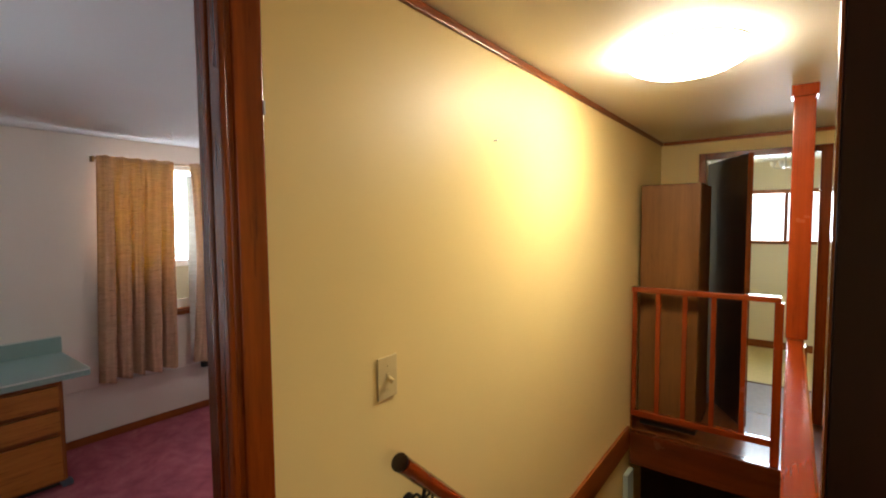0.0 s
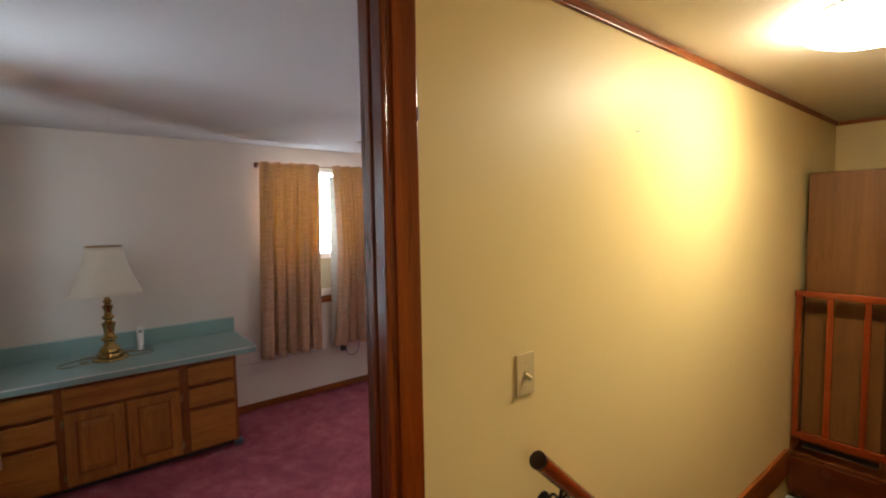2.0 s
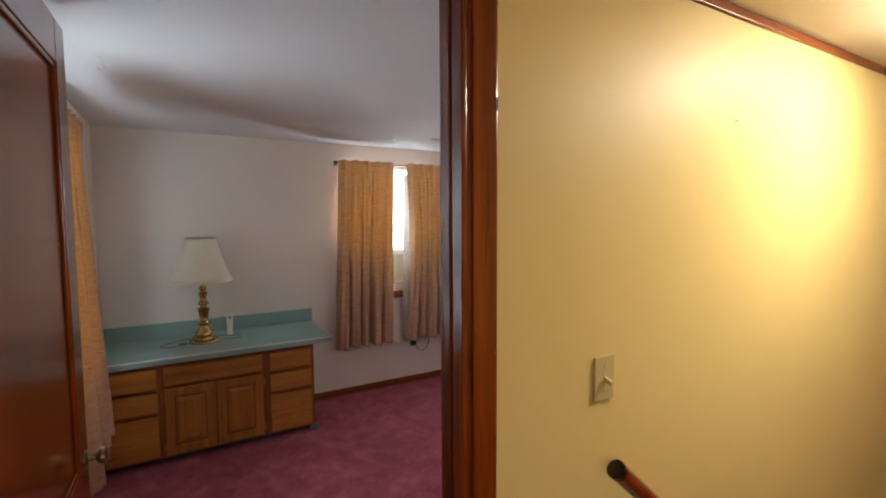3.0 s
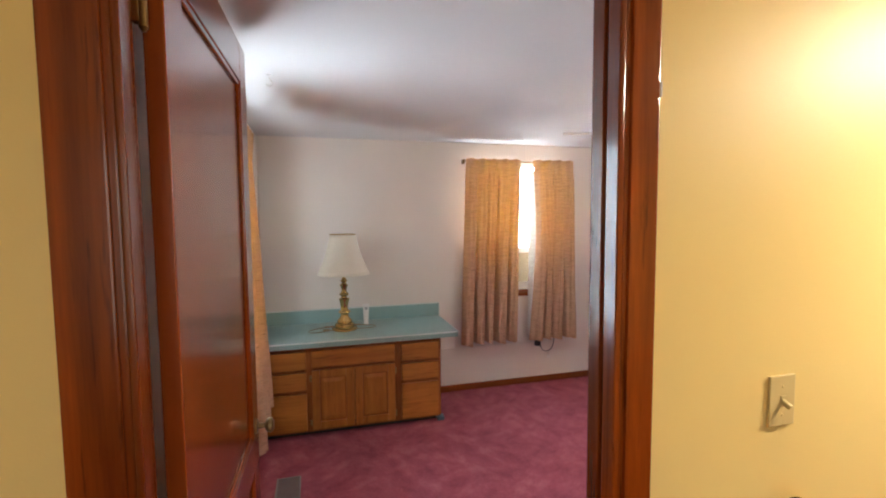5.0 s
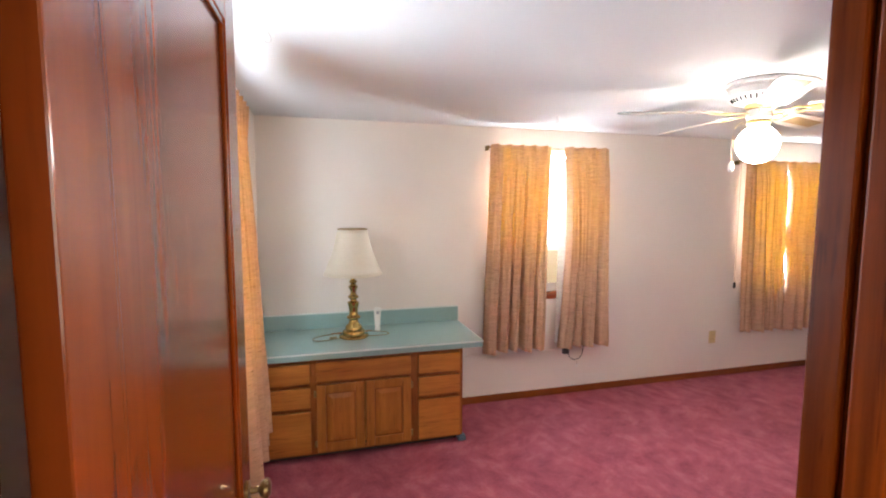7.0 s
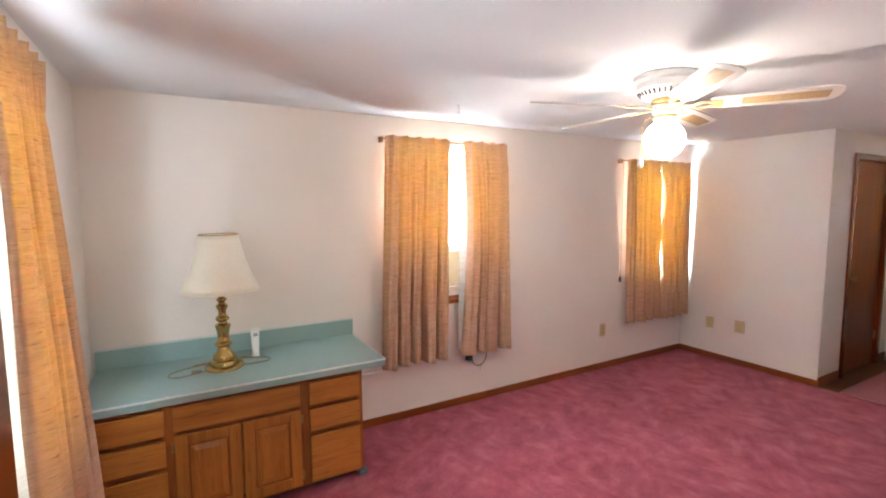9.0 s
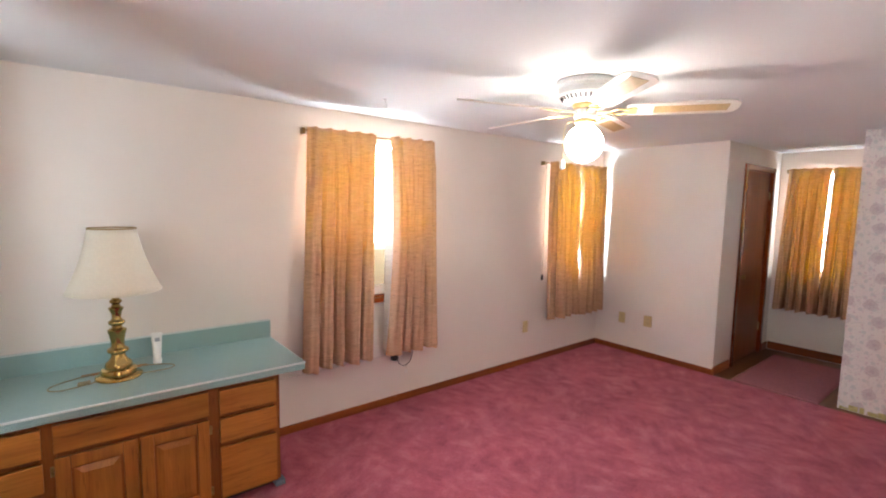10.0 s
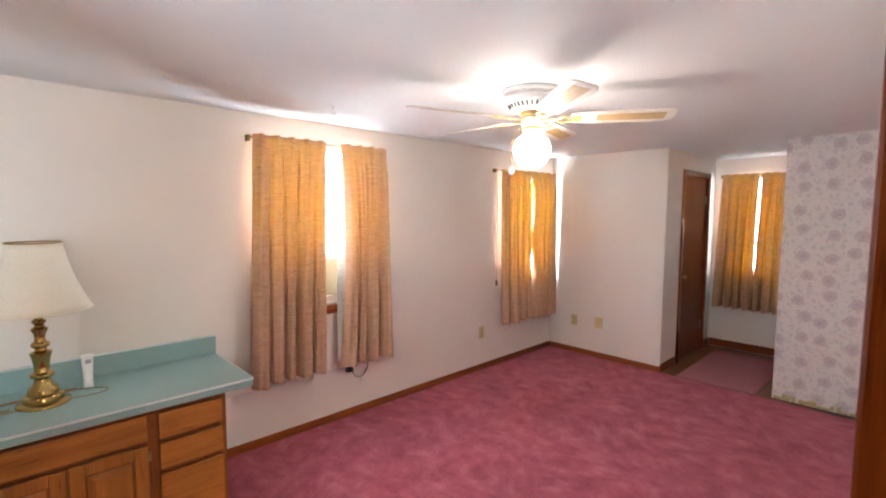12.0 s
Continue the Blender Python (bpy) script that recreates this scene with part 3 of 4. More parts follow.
outlet("x", 4.24, BY, -1, 0.385)
outlet("y", 4.215, RX, -1, 0.375)
outlet("y", 3.917, RX, -1, 0.39, 0.09)


# ---------------------------------------------------------------- doors
def casing(name, material, x0, x1, zt, yface, d, w, t, label, wider=0.0):
    """Door casing on a wall that runs along x: two flat legs and a head."""
    y0, y1 = sorted((yface, yface + d * t))
    it = [(x0 - w - wider, x0, y0, y1, 0, zt + w), (x1, x1 + w, y0, y1, 0, zt + w), (x0, x1, y0, y1, zt, zt + w)]
    return tagged(boxes(name, material, it, 0.004), label, kind="structure")


LABEL_C = "red-brown varnished wooden door casing"
casing("trim_casing_hall", M_TRIM, DL - 0.012, DR + 0.012, DT, HY - 0.001, -1, 0.068, 0.026, LABEL_C, 0.014)
casing("trim_casing_room", M_TRIM, DL - 0.012, DR + 0.012, DT, DY + 0.001, 1, 0.068, 0.005, LABEL_C)
tagged(boxes("door_1_jamb", M_TRIM, [
    (DL - 0.02, DL, HY - 0.02, DY + 0.012, 0, DT), (DR, DR + 0.02, HY - 0.02, DY + 0.012, 0, DT), (DL, DR, HY - 0.02, DY + 0.012, DT, DT + 0.02),
    (DL, DL + 0.012, HY - 0.022, HY + 0.026, 0, DT), (DR - 0.014, DR, HY - 0.022, HY + 0.022, 0, DT), (DR - 0.014, DR, HY + 0.032, DY + 0.012, 0, DT)], 0.004), "varnished wooden door jamb with stop moulding", kind="structure")


def panel_door(name, at, width, height, thick, material, label, zsplit, stile=0.11):
    """A leaf in the y-z plane, hinged at its base corner, its face towards +x; two recessed panels."""
    t = thing(name, at, label, "door")
    x, y, z = at
    f = 0.012
    rails = [(0.0, 0.20), (zsplit - 0.12, zsplit), (height - stile - 0.02, height)]
    it = [(x, x + thick, y, y + stile, z, z + height), (x, x + thick, y + width - stile, y + width, z, z + height)]
    it += [(x, x + thick, y + stile, y + width - stile, z + a, z + b) for a, b in rails]
    keep(boxes("frame", material, it, 0.003), t)
    for (a, b) in ((0.20, zsplit - 0.12), (zsplit, height - stile - 0.02)):
        keep(box("panel", material, x + f, x + thick - f, y + stile - 0.004, y + width - stile + 0.004, z + a - 0.004, z + b + 0.004), t)
        m = 0.016
        y0, y1, z0, z1 = y + stile, y + width - stile, z + a, z + b
        for s0, s1 in ((x + thick - f, x + thick - 0.003), (x + 0.003, x + f)):
            keep(boxes("moulding", material, [(s0, s1, y0, y0 + m, z0, z1), (s0, s1, y1 - m, y1, z0, z1), (s0, s1, y0 + m, y1 - m, z0, z0 + m), (s0, s1, y0 + m, y1 - m, z1 - m, z1)], 0.004), t)
    return t


def knob(parent, x, y, z, d, material):
    prof = [(0.026, 0.0), (0.026, 0.006), (0.010, 0.010), (0.009, 0.030), (0.020, 0.036), (0.027, 0.046), (0.026, 0.056), (0.016, 0.062)]
    k = lathe("knob", material, prof, (0, 0, 0), None, 20)
    k.data.transform(pose(x, y, z, 0, 90 * d, 0))
    return keep(k, parent)


leaf = panel_door("bedroom_door", (0.376, 1.548, 0.012), 0.872, 2.165, 0.036, M_DOOR, "mahogany stained panelled wooden door, standing open", 0.80)
leaf.rotation_euler = (0, 0, radians(-1.5))
knob(leaf, 0.412, 2.365, 0.835, 1, M_ABRASS)
for hz in (0.62, 1.98):
    keep(boxes("hinge", M_ABRASS, [(0.366, 0.379, 1.529, 1.5475, hz - 0.05, hz + 0.05)], 0.002), leaf)
    keep(lathe("hinge_pin", M_ABRASS, [(0.003, -0.066), (0.008, -0.058), (0.007, -0.05), (0.0075, 0.05), (0.009, 0.058), (0.003, 0.068)], (0.384, 1.534, hz), None, 12), leaf)
# alcove door, closed
casing("trim_casing_alcove", M_TRIM, 5.95, 6.71, 2.0, RY - 0.001, -1, 0.055, 0.016, LABEL_C)
boxes("door_2_jamb", M_TRIM, [(5.93, 5.95, RY, RY + 0.12, 0, 2.02), (6.71, 6.73, RY, RY + 0.12, 0, 2.02), (5.95, 6.71, RY, RY + 0.12, 2.0, 2.02)])["kind"] = "structure"
cd = thing("closet_door", (6.33, RY + 0.04, 0), "plain brown varnished wooden door, closed", "door")
keep(box("leaf", wood("brown_slab_door_wood", (0.13, 0.026, 0.004), (0.21, 0.050, 0.008), "z", 0.36, 0.1, 1.0, 0.15), 5.955, 6.705, RY + 0.02, RY + 0.058, 0.008, 1.995, 0.003), cd)
kk = lathe("knob", M_ABRASS, [(0.024, 0), (0.024, 0.006), (0.009, 0.01), (0.009, 0.03), (0.024, 0.04), (0.024, 0.055), (0.012, 0.06)], (0, 0, 0), None, 18)
kk.data.transform(pose(6.02, RY + 0.02, 0.92, 90, 0, 0))
keep(kk, cd)
for hz in (0.3, 1.75):
    keep(box("hinge", M_ABRASS, 6.700, 6.712, RY + 0.008, RY + 0.0195, hz - 0.045, hz + 0.045, 0.002), cd)

# rug in the alcove
def rug():
    bm = bmesh.new()
    n, m = 50, 30
    g = [[bm.verts.new((5.50 + 1.22 * i / n + 0.006 * noise.noise(Vector((j * 0.5, 3, 0))), 2.43 + 0.66 * j / m + 0.006 * noise.noise(Vector((i * 0.4, 7, 0))),
                        0.012 + 0.004 * noise.noise(Vector((i * 0.3, j * 0.3, 1))))) for j in range(m + 1)] for i in range(n + 1)]
    for i in range(n):
        for j in range(m):
            bm.faces.new((g[i][j], g[i + 1][j], g[i + 1][j + 1], g[i][j + 1]))
    ob = mesh_ob("rug", bm, M_RUG, None, True)
    ob.modifiers.new("thickness", "SOLIDIFY").thickness = 0.012
    return tagged(ob, "faded mauve rug on the brown alcove floor", "rug")


rug()
vent = thing("floor_vent", (0.47, 3.25, 0), "grey metal floor vent set in the carpet", "vent")
keep(boxes("frame", M_VENT, [(0.40, 0.54, 3.24, 3.25, 0.001, 0.008), (0.40, 0.54, 3.47, 3.48, 0.001, 0.008), (0.40, 0.41, 3.25, 3.47, 0.001, 0.008), (0.53, 0.54, 3.25, 3.47, 0.001, 0.008)], 0.001), vent)
for i in range(11):
    keep(box("slat", M_VENT, 0.41, 0.53, 3.256 + i * 0.0195, 3.264 + i * 0.0195, 0.001, 0.006, 0.001), vent)


# ---------------------------------------------------------------- cabinet with counter
CF = 3.985                               # the cabinet's front frame
cab = thing("vanity_cabinet", (0.92, 4.26, 0), "honey oak cabinet with drawers under a sea-green laminate counter", "cabinet")
keep(boxes("body", M_OAK_Z, [(0.262, 1.560, CF + 0.018, BY - 0.016, 0.085, 0.668)], 0.002), cab)
keep(boxes("toe_kick", M_KICK, [(0.27, 1.550, CF + 0.06, BY - 0.02, 0.0, 0.085)]), cab)
keep(boxes("side_panel", M_FRAME_Z, [(1.5605, 1.572, CF + 0.0, BY - 0.016, 0.05, 0.668)], 0.002), cab)
for x0, x1 in ((0.262, 0.305), (0.565, 0.622), (1.205, 1.268), (1.535, 1.560)):
    keep(box("stile", M_FRAME_Z, x0, x1, CF, CF + 0.018, 0.045, 0.668, 0.002), cab)
keep(boxes("face_rail", M_FRAME_X, [(a, b, CF + 0.001, CF + 0.018, z, w) for a, b in ((0.305, 0.565), (0.622, 1.205), (1.268, 1.535)) for z, w in ((0.64, 0.668), (0.045, 0.08), (0.49, 0.53))]
     + [(a, b, CF + 0.001, CF + 0.018, 0.335, 0.37) for a, b in ((0.305, 0.565), (1.268, 1.535))], 0.002), cab)


def drawer(x0, x1, z0, z1):
    keep(box("drawer_front", M_OAK_X, x0, x1, CF - 0.020, CF - 0.001, z0, z1, 0.004), cab)


for x0, x1 in ((0.292, 0.575), (1.262, 1.548)):
    drawer(x0, x1, 0.512, 0.638)
    drawer(x0, x1, 0.360, 0.486)
    drawer(x0, x1, 0.062, 0.332)
drawer(0.612, 1.212, 0.520, 0.645)


def cab_door(x0, x1, z0, z1, hinge_x):
    d = mesh_ob("door", (lambda bm: ([add_box(bm, *q, 0.004) for q in (
        (x0, x0 + 0.055, CF - 0.020, CF - 0.001, z0, z1), (x1 - 0.055, x1, CF - 0.020, CF - 0.001, z0, z1),
        (x0 + 0.055, x1 - 0.055, CF - 0.020, CF - 0.001, z0, z0 + 0.055), (x0 + 0.055, x1 - 0.055, CF - 0.020, CF - 0.001, z1 - 0.055, z1))], bm)[1])(bmesh.new()), M_OAK_Z)
    keep(d, cab)
    # darker oak behind the raised panel paints the groove's shade into its colour
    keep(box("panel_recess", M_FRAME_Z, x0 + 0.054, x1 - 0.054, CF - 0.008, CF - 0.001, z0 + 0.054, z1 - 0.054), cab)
    bm = bmesh.new()
    r = bmesh.ops.create_cube(bm, size=1, matrix=Matrix.LocRotScale(((x0 + x1) / 2, CF - 0.0125, (z0 + z1) / 2), None, (x1 - x0 - 0.130, 0.009, z1 - z0 - 0.130)))
    front = [v for v in bm.verts if v.co.y < CF - 0.0125]
    for v in front:
        v.co.x += 0.028 if v.co.x < (x0 + x1) / 2 else -0.028
        v.co.z += 0.028 if v.co.z < (z0 + z1) / 2 else -0.028
    keep(mesh_ob("raised_panel", bm, M_OAK_Z), cab)
    for hz in (z0 + 0.05, z1 - 0.06):
        keep(box("hinge", M_ABRASS, hinge_x - 0.007, hinge_x + 0.007, CF - 0.008, CF + 0.0005, hz - 0.022, hz + 0.022, 0.002), cab)


cab_door(0.612, 0.908, 0.062, 0.498, 0.604)
cab_door(0.918, 1.212, 0.062, 0.498, 1.220)
CT = 0.715
keep(box("countertop", M_LAM, 0.250, 1.700, 3.935, BY - 0.001, 0.670, CT, 0.005), cab)
# thin pale strips draw the bright highlight on the counter and backsplash edges
keep(boxes("counter_edge", M_EDGE_GLINT, [(0.2505, 1.7025, 3.9315, 3.9375, CT - 0.011, CT - 0.0005), (1.6985, 1.7035, 3.9376, BY - 0.024, CT - 0.010, CT - 0.0005), (0.2505, 1.7055, BY - 0.0225, BY - 0.0165, 0.822, 0.8295)], 0.002), cab)
keep(box("backsplash", M_LAM, 0.250, 1.705, BY - 0.021, BY - 0.002, CT - 0.002, 0.828, 0.004), cab)
keep(box("leveller", plain("blue_grey_plastic", (0.16, 0.20, 0.27), 0.5), 1.545, 1.60, CF + 0.0, CF + 0.06, 0.002, 0.035, 0.008), cab)

# ---------------------------------------------------------------- table lamp, remote, cord
LXP, LYP = 0.868, 4.25
lamp = thing("table_lamp", (LXP, LYP, CT), "brass candlestick table lamp with a cream fabric shade", "lamp")
keep(lathe("base", M_BRASS, [(0.005, 0.001), (0.098, 0.001), (0.101, 0.005), (0.100, 0.012), (0.096, 0.016), (0.080, 0.018), (0.076, 0.021), (0.076, 0.042), (0.073, 0.047), (0.062, 0.049), (0.058, 0.052), (0.058, 0.070), (0.054, 0.078), (0.040, 0.090), (0.032, 0.106), (0.030, 0.120)], (LXP, LYP, CT)), lamp)
keep(lathe("stem", M_BRASS, [(0.029, 0.119), (0.031, 0.124), (0.044, 0.131), (0.047, 0.138), (0.044, 0.146), (0.032, 0.152), (0.028, 0.162), (0.029, 0.185), (0.034, 0.215), (0.040, 0.236), (0.041, 0.242), (0.033, 0.247), (0.022, 0.252), (0.021, 0.262), (0.033, 0.270), (0.036, 0.278), (0.033, 0.286), (0.023, 0.292), (0.019, 0.304), (0.022, 0.326), (0.031, 0.346), (0.032, 0.352), (0.021, 0.358), (0.016, 0.37), (0.026, 0.380), (0.026, 0.388), (0.016, 0.394), (0.014, 0.42), (0.018, 0.425), (0.018, 0.50), (0.006, 0.505)], (LXP, LYP, CT), None, 32), lamp)


def shade(parent):
    bm = bmesh.new()
    steps, rows = 64, 10
    g = []
    for j in range(rows + 1):
        v = j / rows
        r = 0.197 + (0.098 - 0.197) * v - 0.012 * math.sin(math.pi * v)
        z = CT + 0.437 + 0.305 * v
        g.append([bm.verts.new((LXP + (r + 0.0006 * math.sin(i * math.pi)) * math.cos(2 * math.pi * i / steps), LYP + r * math.sin(2 * math.pi * i / steps), z)) for i in range(steps)])
    for a, b in zip(g, g[1:]):
        for i in range(steps):
            bm.faces.new((a[i], a[(i + 1) % steps], b[(i + 1) % steps], b[i]))
    ob = mesh_ob("shade", bm, M_SHADE, None, True)
    ob.modifiers.new("thickness", "SOLIDIFY").thickness = 0.003
    keep(ob, parent)
    for r, z, m in ((0.198, 0.437, M_SHADE), (0.099, 0.742, plain("tan_shade_binding", (0.42, 0.28, 0.12), 0.8))):
        pts = [(LXP + r * math.cos(2 * math.pi * i / 24), LYP + r * math.sin(2 * math.pi * i / 24), CT + z) for i in range(24)]
        keep(tube("shade_rim", m, pts, 0.0035, None, True), parent)
    keep(tube("harp", M_BRASS, [(LXP, LYP, CT + 0.50), (LXP + 0.05, LYP, CT + 0.55), (LXP + 0.05, LYP, CT + 0.68), (LXP, LYP, CT + 0.725), (LXP - 0.05, LYP, CT + 0.68), (LXP - 0.05, LYP, CT + 0.55), (LXP, LYP, CT + 0.50)], 0.003), parent)
    keep(tube("spider", M_BRASS, [(LXP - 0.097, LYP, CT + 0.735), (LXP, LYP, CT + 0.728), (LXP + 0.097, LYP, CT + 0.735)], 0.002), parent)


shade(lamp)
keep(tube("cord", M_CORD, [(LXP - 0.07, LYP - 0.03, CT + 0.004), (LXP - 0.13, LYP - 0.03, CT + 0.004), (LXP - 0.22, LYP - 0.10, CT + 0.004), (LXP - 0.30, LYP - 0.02, CT + 0.004), (LXP - 0.22, LYP + 0.06, CT + 0.004), (LXP - 0.08, LYP + 0.10, CT + 0.004), (LXP + 0.10, LYP + 0.12, CT + 0.004), (LXP + 0.26, LYP + 0.05, CT + 0.004), (LXP + 0.24, LYP - 0.04, CT + 0.004), (LXP + 0.10, LYP - 0.02, CT + 0.004), (LXP + 0.07, LYP - 0.01, CT + 0.004)], 0.0032), lamp)
keep(box("cord_switch", M_CORD, LXP - 0.165, LXP - 0.115, LYP - 0.045, LYP - 0.02, CT + 0.001, CT + 0.016, 0.004), lamp)
stick = thing("wooden_stick", (LXP, LYP + 0.11, CT), "flat tan wooden stick lying on the counter behind the lamp", "stick")
st = box("blade", M_OAK_X, -0.15, 0.13, -0.011, 0.011, 0.0005, 0.007, 0.002)
st.data.transform(pose(LXP, LYP + 0.105, CT, 0, 0, 4))
keep(st, stick)
bottle = thing("lotion_tube", (1.045, 4.36, CT), "white plastic squeeze tube standing on its cap", "tube")
keep(lathe("cap", M_WHITE, [(0.004, 0.001), (0.020, 0.001), (0.021, 0.028), (0.018, 0.030)], (1.045, 4.36, CT), None, 20), bottle)


def squeeze_tube():
    bm = bmesh.new()
    g = []
    for j in range(9):
        v = j / 8
        rx, ry = 0.019 + 0.007 * v, 0.017 * (1 - v) + 0.002
        g.append([bm.verts.new((1.045 + rx * math.cos(math.tau * i / 20), 4.36 + ry * math.sin(math.tau * i / 20), CT + 0.030 + 0.140 * v)) for i in range(20)])
    for a, b in zip(g, g[1:]):
        for i in range(20):
            bm.faces.new((a[i], a[(i + 1) % 20], b[(i + 1) % 20], b[i]))
    bm.faces.new(g[0])
    bm.faces.new(g[-1])
    keep(mesh_ob("body", bm, M_WHITE, None, True), bottle)
    keep(box("print", plain("grey_print", (0.35, 0.36, 0.38), 0.5), 1.035, 1.058, 4.3455, 4.3465, CT + 0.125, CT + 0.145), bottle)


squeeze_tube()

# ---------------------------------------------------------------- ceiling fan
FX, FY = 2.797, 2.946
fan = thing("ceiling_fan", (FX, FY, CZ), "white five-blade hugger ceiling fan with a lit globe", "ceiling fan")
keep(lathe("housing", M_WHITE, [(0.148, -0.001), (0.154, -0.005), (0.154, -0.024), (0.146, -0.029), (0.143, -0.034), (0.139, -0.037), (0.138, -0.066), (0.132, -0.072), (0.110, -0.100), (0.07, -0.108), (0.03, -0.110)], (FX, FY, CZ), None, 48), fan)
for i in range(32):
    a = math.tau * i / 32
    s = box("vent_slot", M_BLACK, -0.004, 0.004, -0.0036, 0.0036, -0.012, 0.012)
    s.data.transform(Matrix.Translation((FX + 0.1205 * math.cos(a), FY + 0.1205 * math.sin(a), CZ - 0.086)) @ pose(0, 0, 0, 0, 0, math.degrees(a)) @ pose(0, 0, 0, 0, 38, 0))
    keep(s, fan)
keep(lathe("hub", M_GILT, [(0.06, -0.110), (0.066, -0.116), (0.063, -0.130), (0.048, -0.136)], (FX, FY, CZ)), fan)
keep(lathe("switch_housing", M_WHITE, [(0.045, -0.135), (0.056, -0.140), (0.057, -0.178), (0.050, -0.186), (0.040, -0.190)], (FX, FY, CZ)), fan)
keep(lathe("fitter", M_GILT, [(0.040, -0.189), (0.052, -0.193), (0.052, -0.206), (0.044, -0.212)], (FX, FY, CZ)), fan)
GZ = CZ - 0.308
prof = [(0.004, -0.0945)] + [(0.095 * math.cos(b), 0.095 * math.sin(b)) for b in [math.radians(-80 + 9 * i) for i in range(17)]] + [(0.040, 0.098)]
keep(lathe("globe", M_GLOBE, prof, (FX, FY, GZ), None, 40), fan)


def blade(angle):
    m = Matrix.Translation((FX, FY, CZ - 0.150)) @ pose(0, 0, 0, 0, 0, angle) @ pose(0, 0, 0, -13, 0, 0)
    bm = bmesh.new()
    out = []
    for u, w in ((0.195, 0.040), (0.205, 0.052), (0.23, 0.060), (0.42, 0.067), (0.62, 0.070), (0.655, 0.066), (0.680, 0.050), (0.690, 0.030)):
        out.append((u, w))
    pts = [(u, w) for u, w in out] + [(u, -w) for u, w in reversed(out)]
    f = bm.faces.new([bm.verts.new((u, w, 0)) for u, w in pts])
    ex = bmesh.ops.extrude_face_region(bm, geom=[f])
    for v in ex["geom"]:
        if isinstance(v, bmesh.types.BMVert):
            v.co.z += 0.007
    bmesh.ops.recalc_face_normals(bm, faces=bm.faces)
    b = mesh_ob("blade", bm, M_BLADE)
    b.data.transform(m)
    keep(b, fan)
    c = box("cane_inlay", M_CANE, 0.32, 0.645, -0.036, 0.036, -0.0015, -0.0002, 0.0)
    c.data.transform(m)
    keep(c, fan)
    for part, q in (("blade_iron", (0.045, 0.13, -0.012, 0.012, -0.008, -0.002)), ("blade_plate", (0.205, 0.245, -0.034, 0.034, -0.006, -0.001))):
        k = box(part, M_GILT, *q, 0.002)
        k.data.transform(m)
        keep(k, fan)
    for sgn in (-1, 1):
        q = tube("iron_scroll", M_GILT, [m @ Vector(p) for p in ((0.12, 0.0, -0.005), (0.145, sgn * 0.030, -0.005), (0.175, sgn * 0.034, -0.005), (0.19, sgn * 0.014, -0.005), (0.215, sgn * 0.022, -0.005))], 0.005)
        keep(q, fan)


for i in range(5):
    blade(-56 + 72 * i)
keep(tube("pull_chain", M_BRASS, [(FX - 0.05, FY + 0.03, CZ - 0.20), (FX - 0.098, FY + 0.055, CZ - 0.205), (FX - 0.10, FY + 0.056, CZ - 0.22), (FX - 0.10, FY + 0.056, CZ - 0.40)], 0.0006), fan)
keep(lathe("chain_pull", M_WHITE, [(0.003, 0.02), (0.012, 0.01), (0.014, -0.02), (0.006, -0.03)], (FX - 0.10, FY + 0.056, CZ - 0.415), None, 14), fan)

# ceiling hooks
for hx, hy in ((0.48, 2.875), (2.254, 4.01)):
    hk = thing("ceiling_hook", (hx, hy, CZ), "small white swag hook screwed into the ceiling", "hook", "ceiling hooks")
    keep(lathe("plate", M_WHITE, [(0.012, 0.0), (0.012, -0.004), (0.004, -0.006)], (hx, hy, CZ), None, 14), hk)
    keep(tube("hook", M_WHITE, [(hx, hy, CZ - 0.004), (hx, hy, CZ - 0.02), (hx + 0.014, hy, CZ - 0.03), (hx + 0.012, hy, CZ - 0.05), (hx - 0.006, hy, CZ - 0.052), (hx - 0.012, hy, CZ - 0.04)], 0.0025), hk)


# ---------------------------------------------------------------- hall and stairwell
SX, EX, RYL = 1.55, 4.37, 0.50            # top step, far balustrade, side rail
tagged(boxes("floor_hall", M_FLOORWOOD, [(-1.2, SX, -1.2, HY - 0.0, -0.12, 0), (SX, 5.3, -1.2, RYL - 0.055, -0.12, 0), (EX + 0.02, 5.3, RYL - 0.055, HY, -0.12, 0), (DL, DR, HY, DY - 0.06, -0.12, -0.001)]), "dark brown varnished hall floorboards", kind="structure")
# unseen wall; its opening is made up to admit the hall fill lamp
wall("wall_hall_south", M_YELLOW, "x", -1.2, 5.33, -1.3, -1.2, -0.1, HZ + 0.1, [(-0.5, 1.1, 0.85, 2.05)], "yellow painted hallway wall")
wall("wall_hall_west", M_YELLOW, "y", -1.2, HY, -1.3, -1.2, -0.1, HZ + 0.1, (), "yellow painted hallway wall")
wall("wall_hall_east", M_YELLOW, "y", -1.2, HY, 5.31, 5.41, -0.1, HZ + 0.1, [(0.33, 1.09, -0.1, 2.10)], "yellow hallway end wall with a doorway")
wall("wall_stair_south", M_YELLOW, "x", SX, EX + 1.0, RYL - 0.17, RYL - 0.07, -3.0, -0.125, (), "yellow stairwell wall")
# near-black door wood stands in for the unlit depth under the floor beam
wall("wall_stair_east", M_DARKDOOR, "y", RYL - 0.07, HY, EX + 0.4, EX + 0.5, -3.0, -0.125, (), "stairwell end wall, coloured near-black for the dark below the landing")
tagged(box("floor_lower", M_FLOORWOOD, SX, EX + 1.1, RYL - 0.1, HY, -3.1, -3.0), "dark lower hall floor", kind="structure")
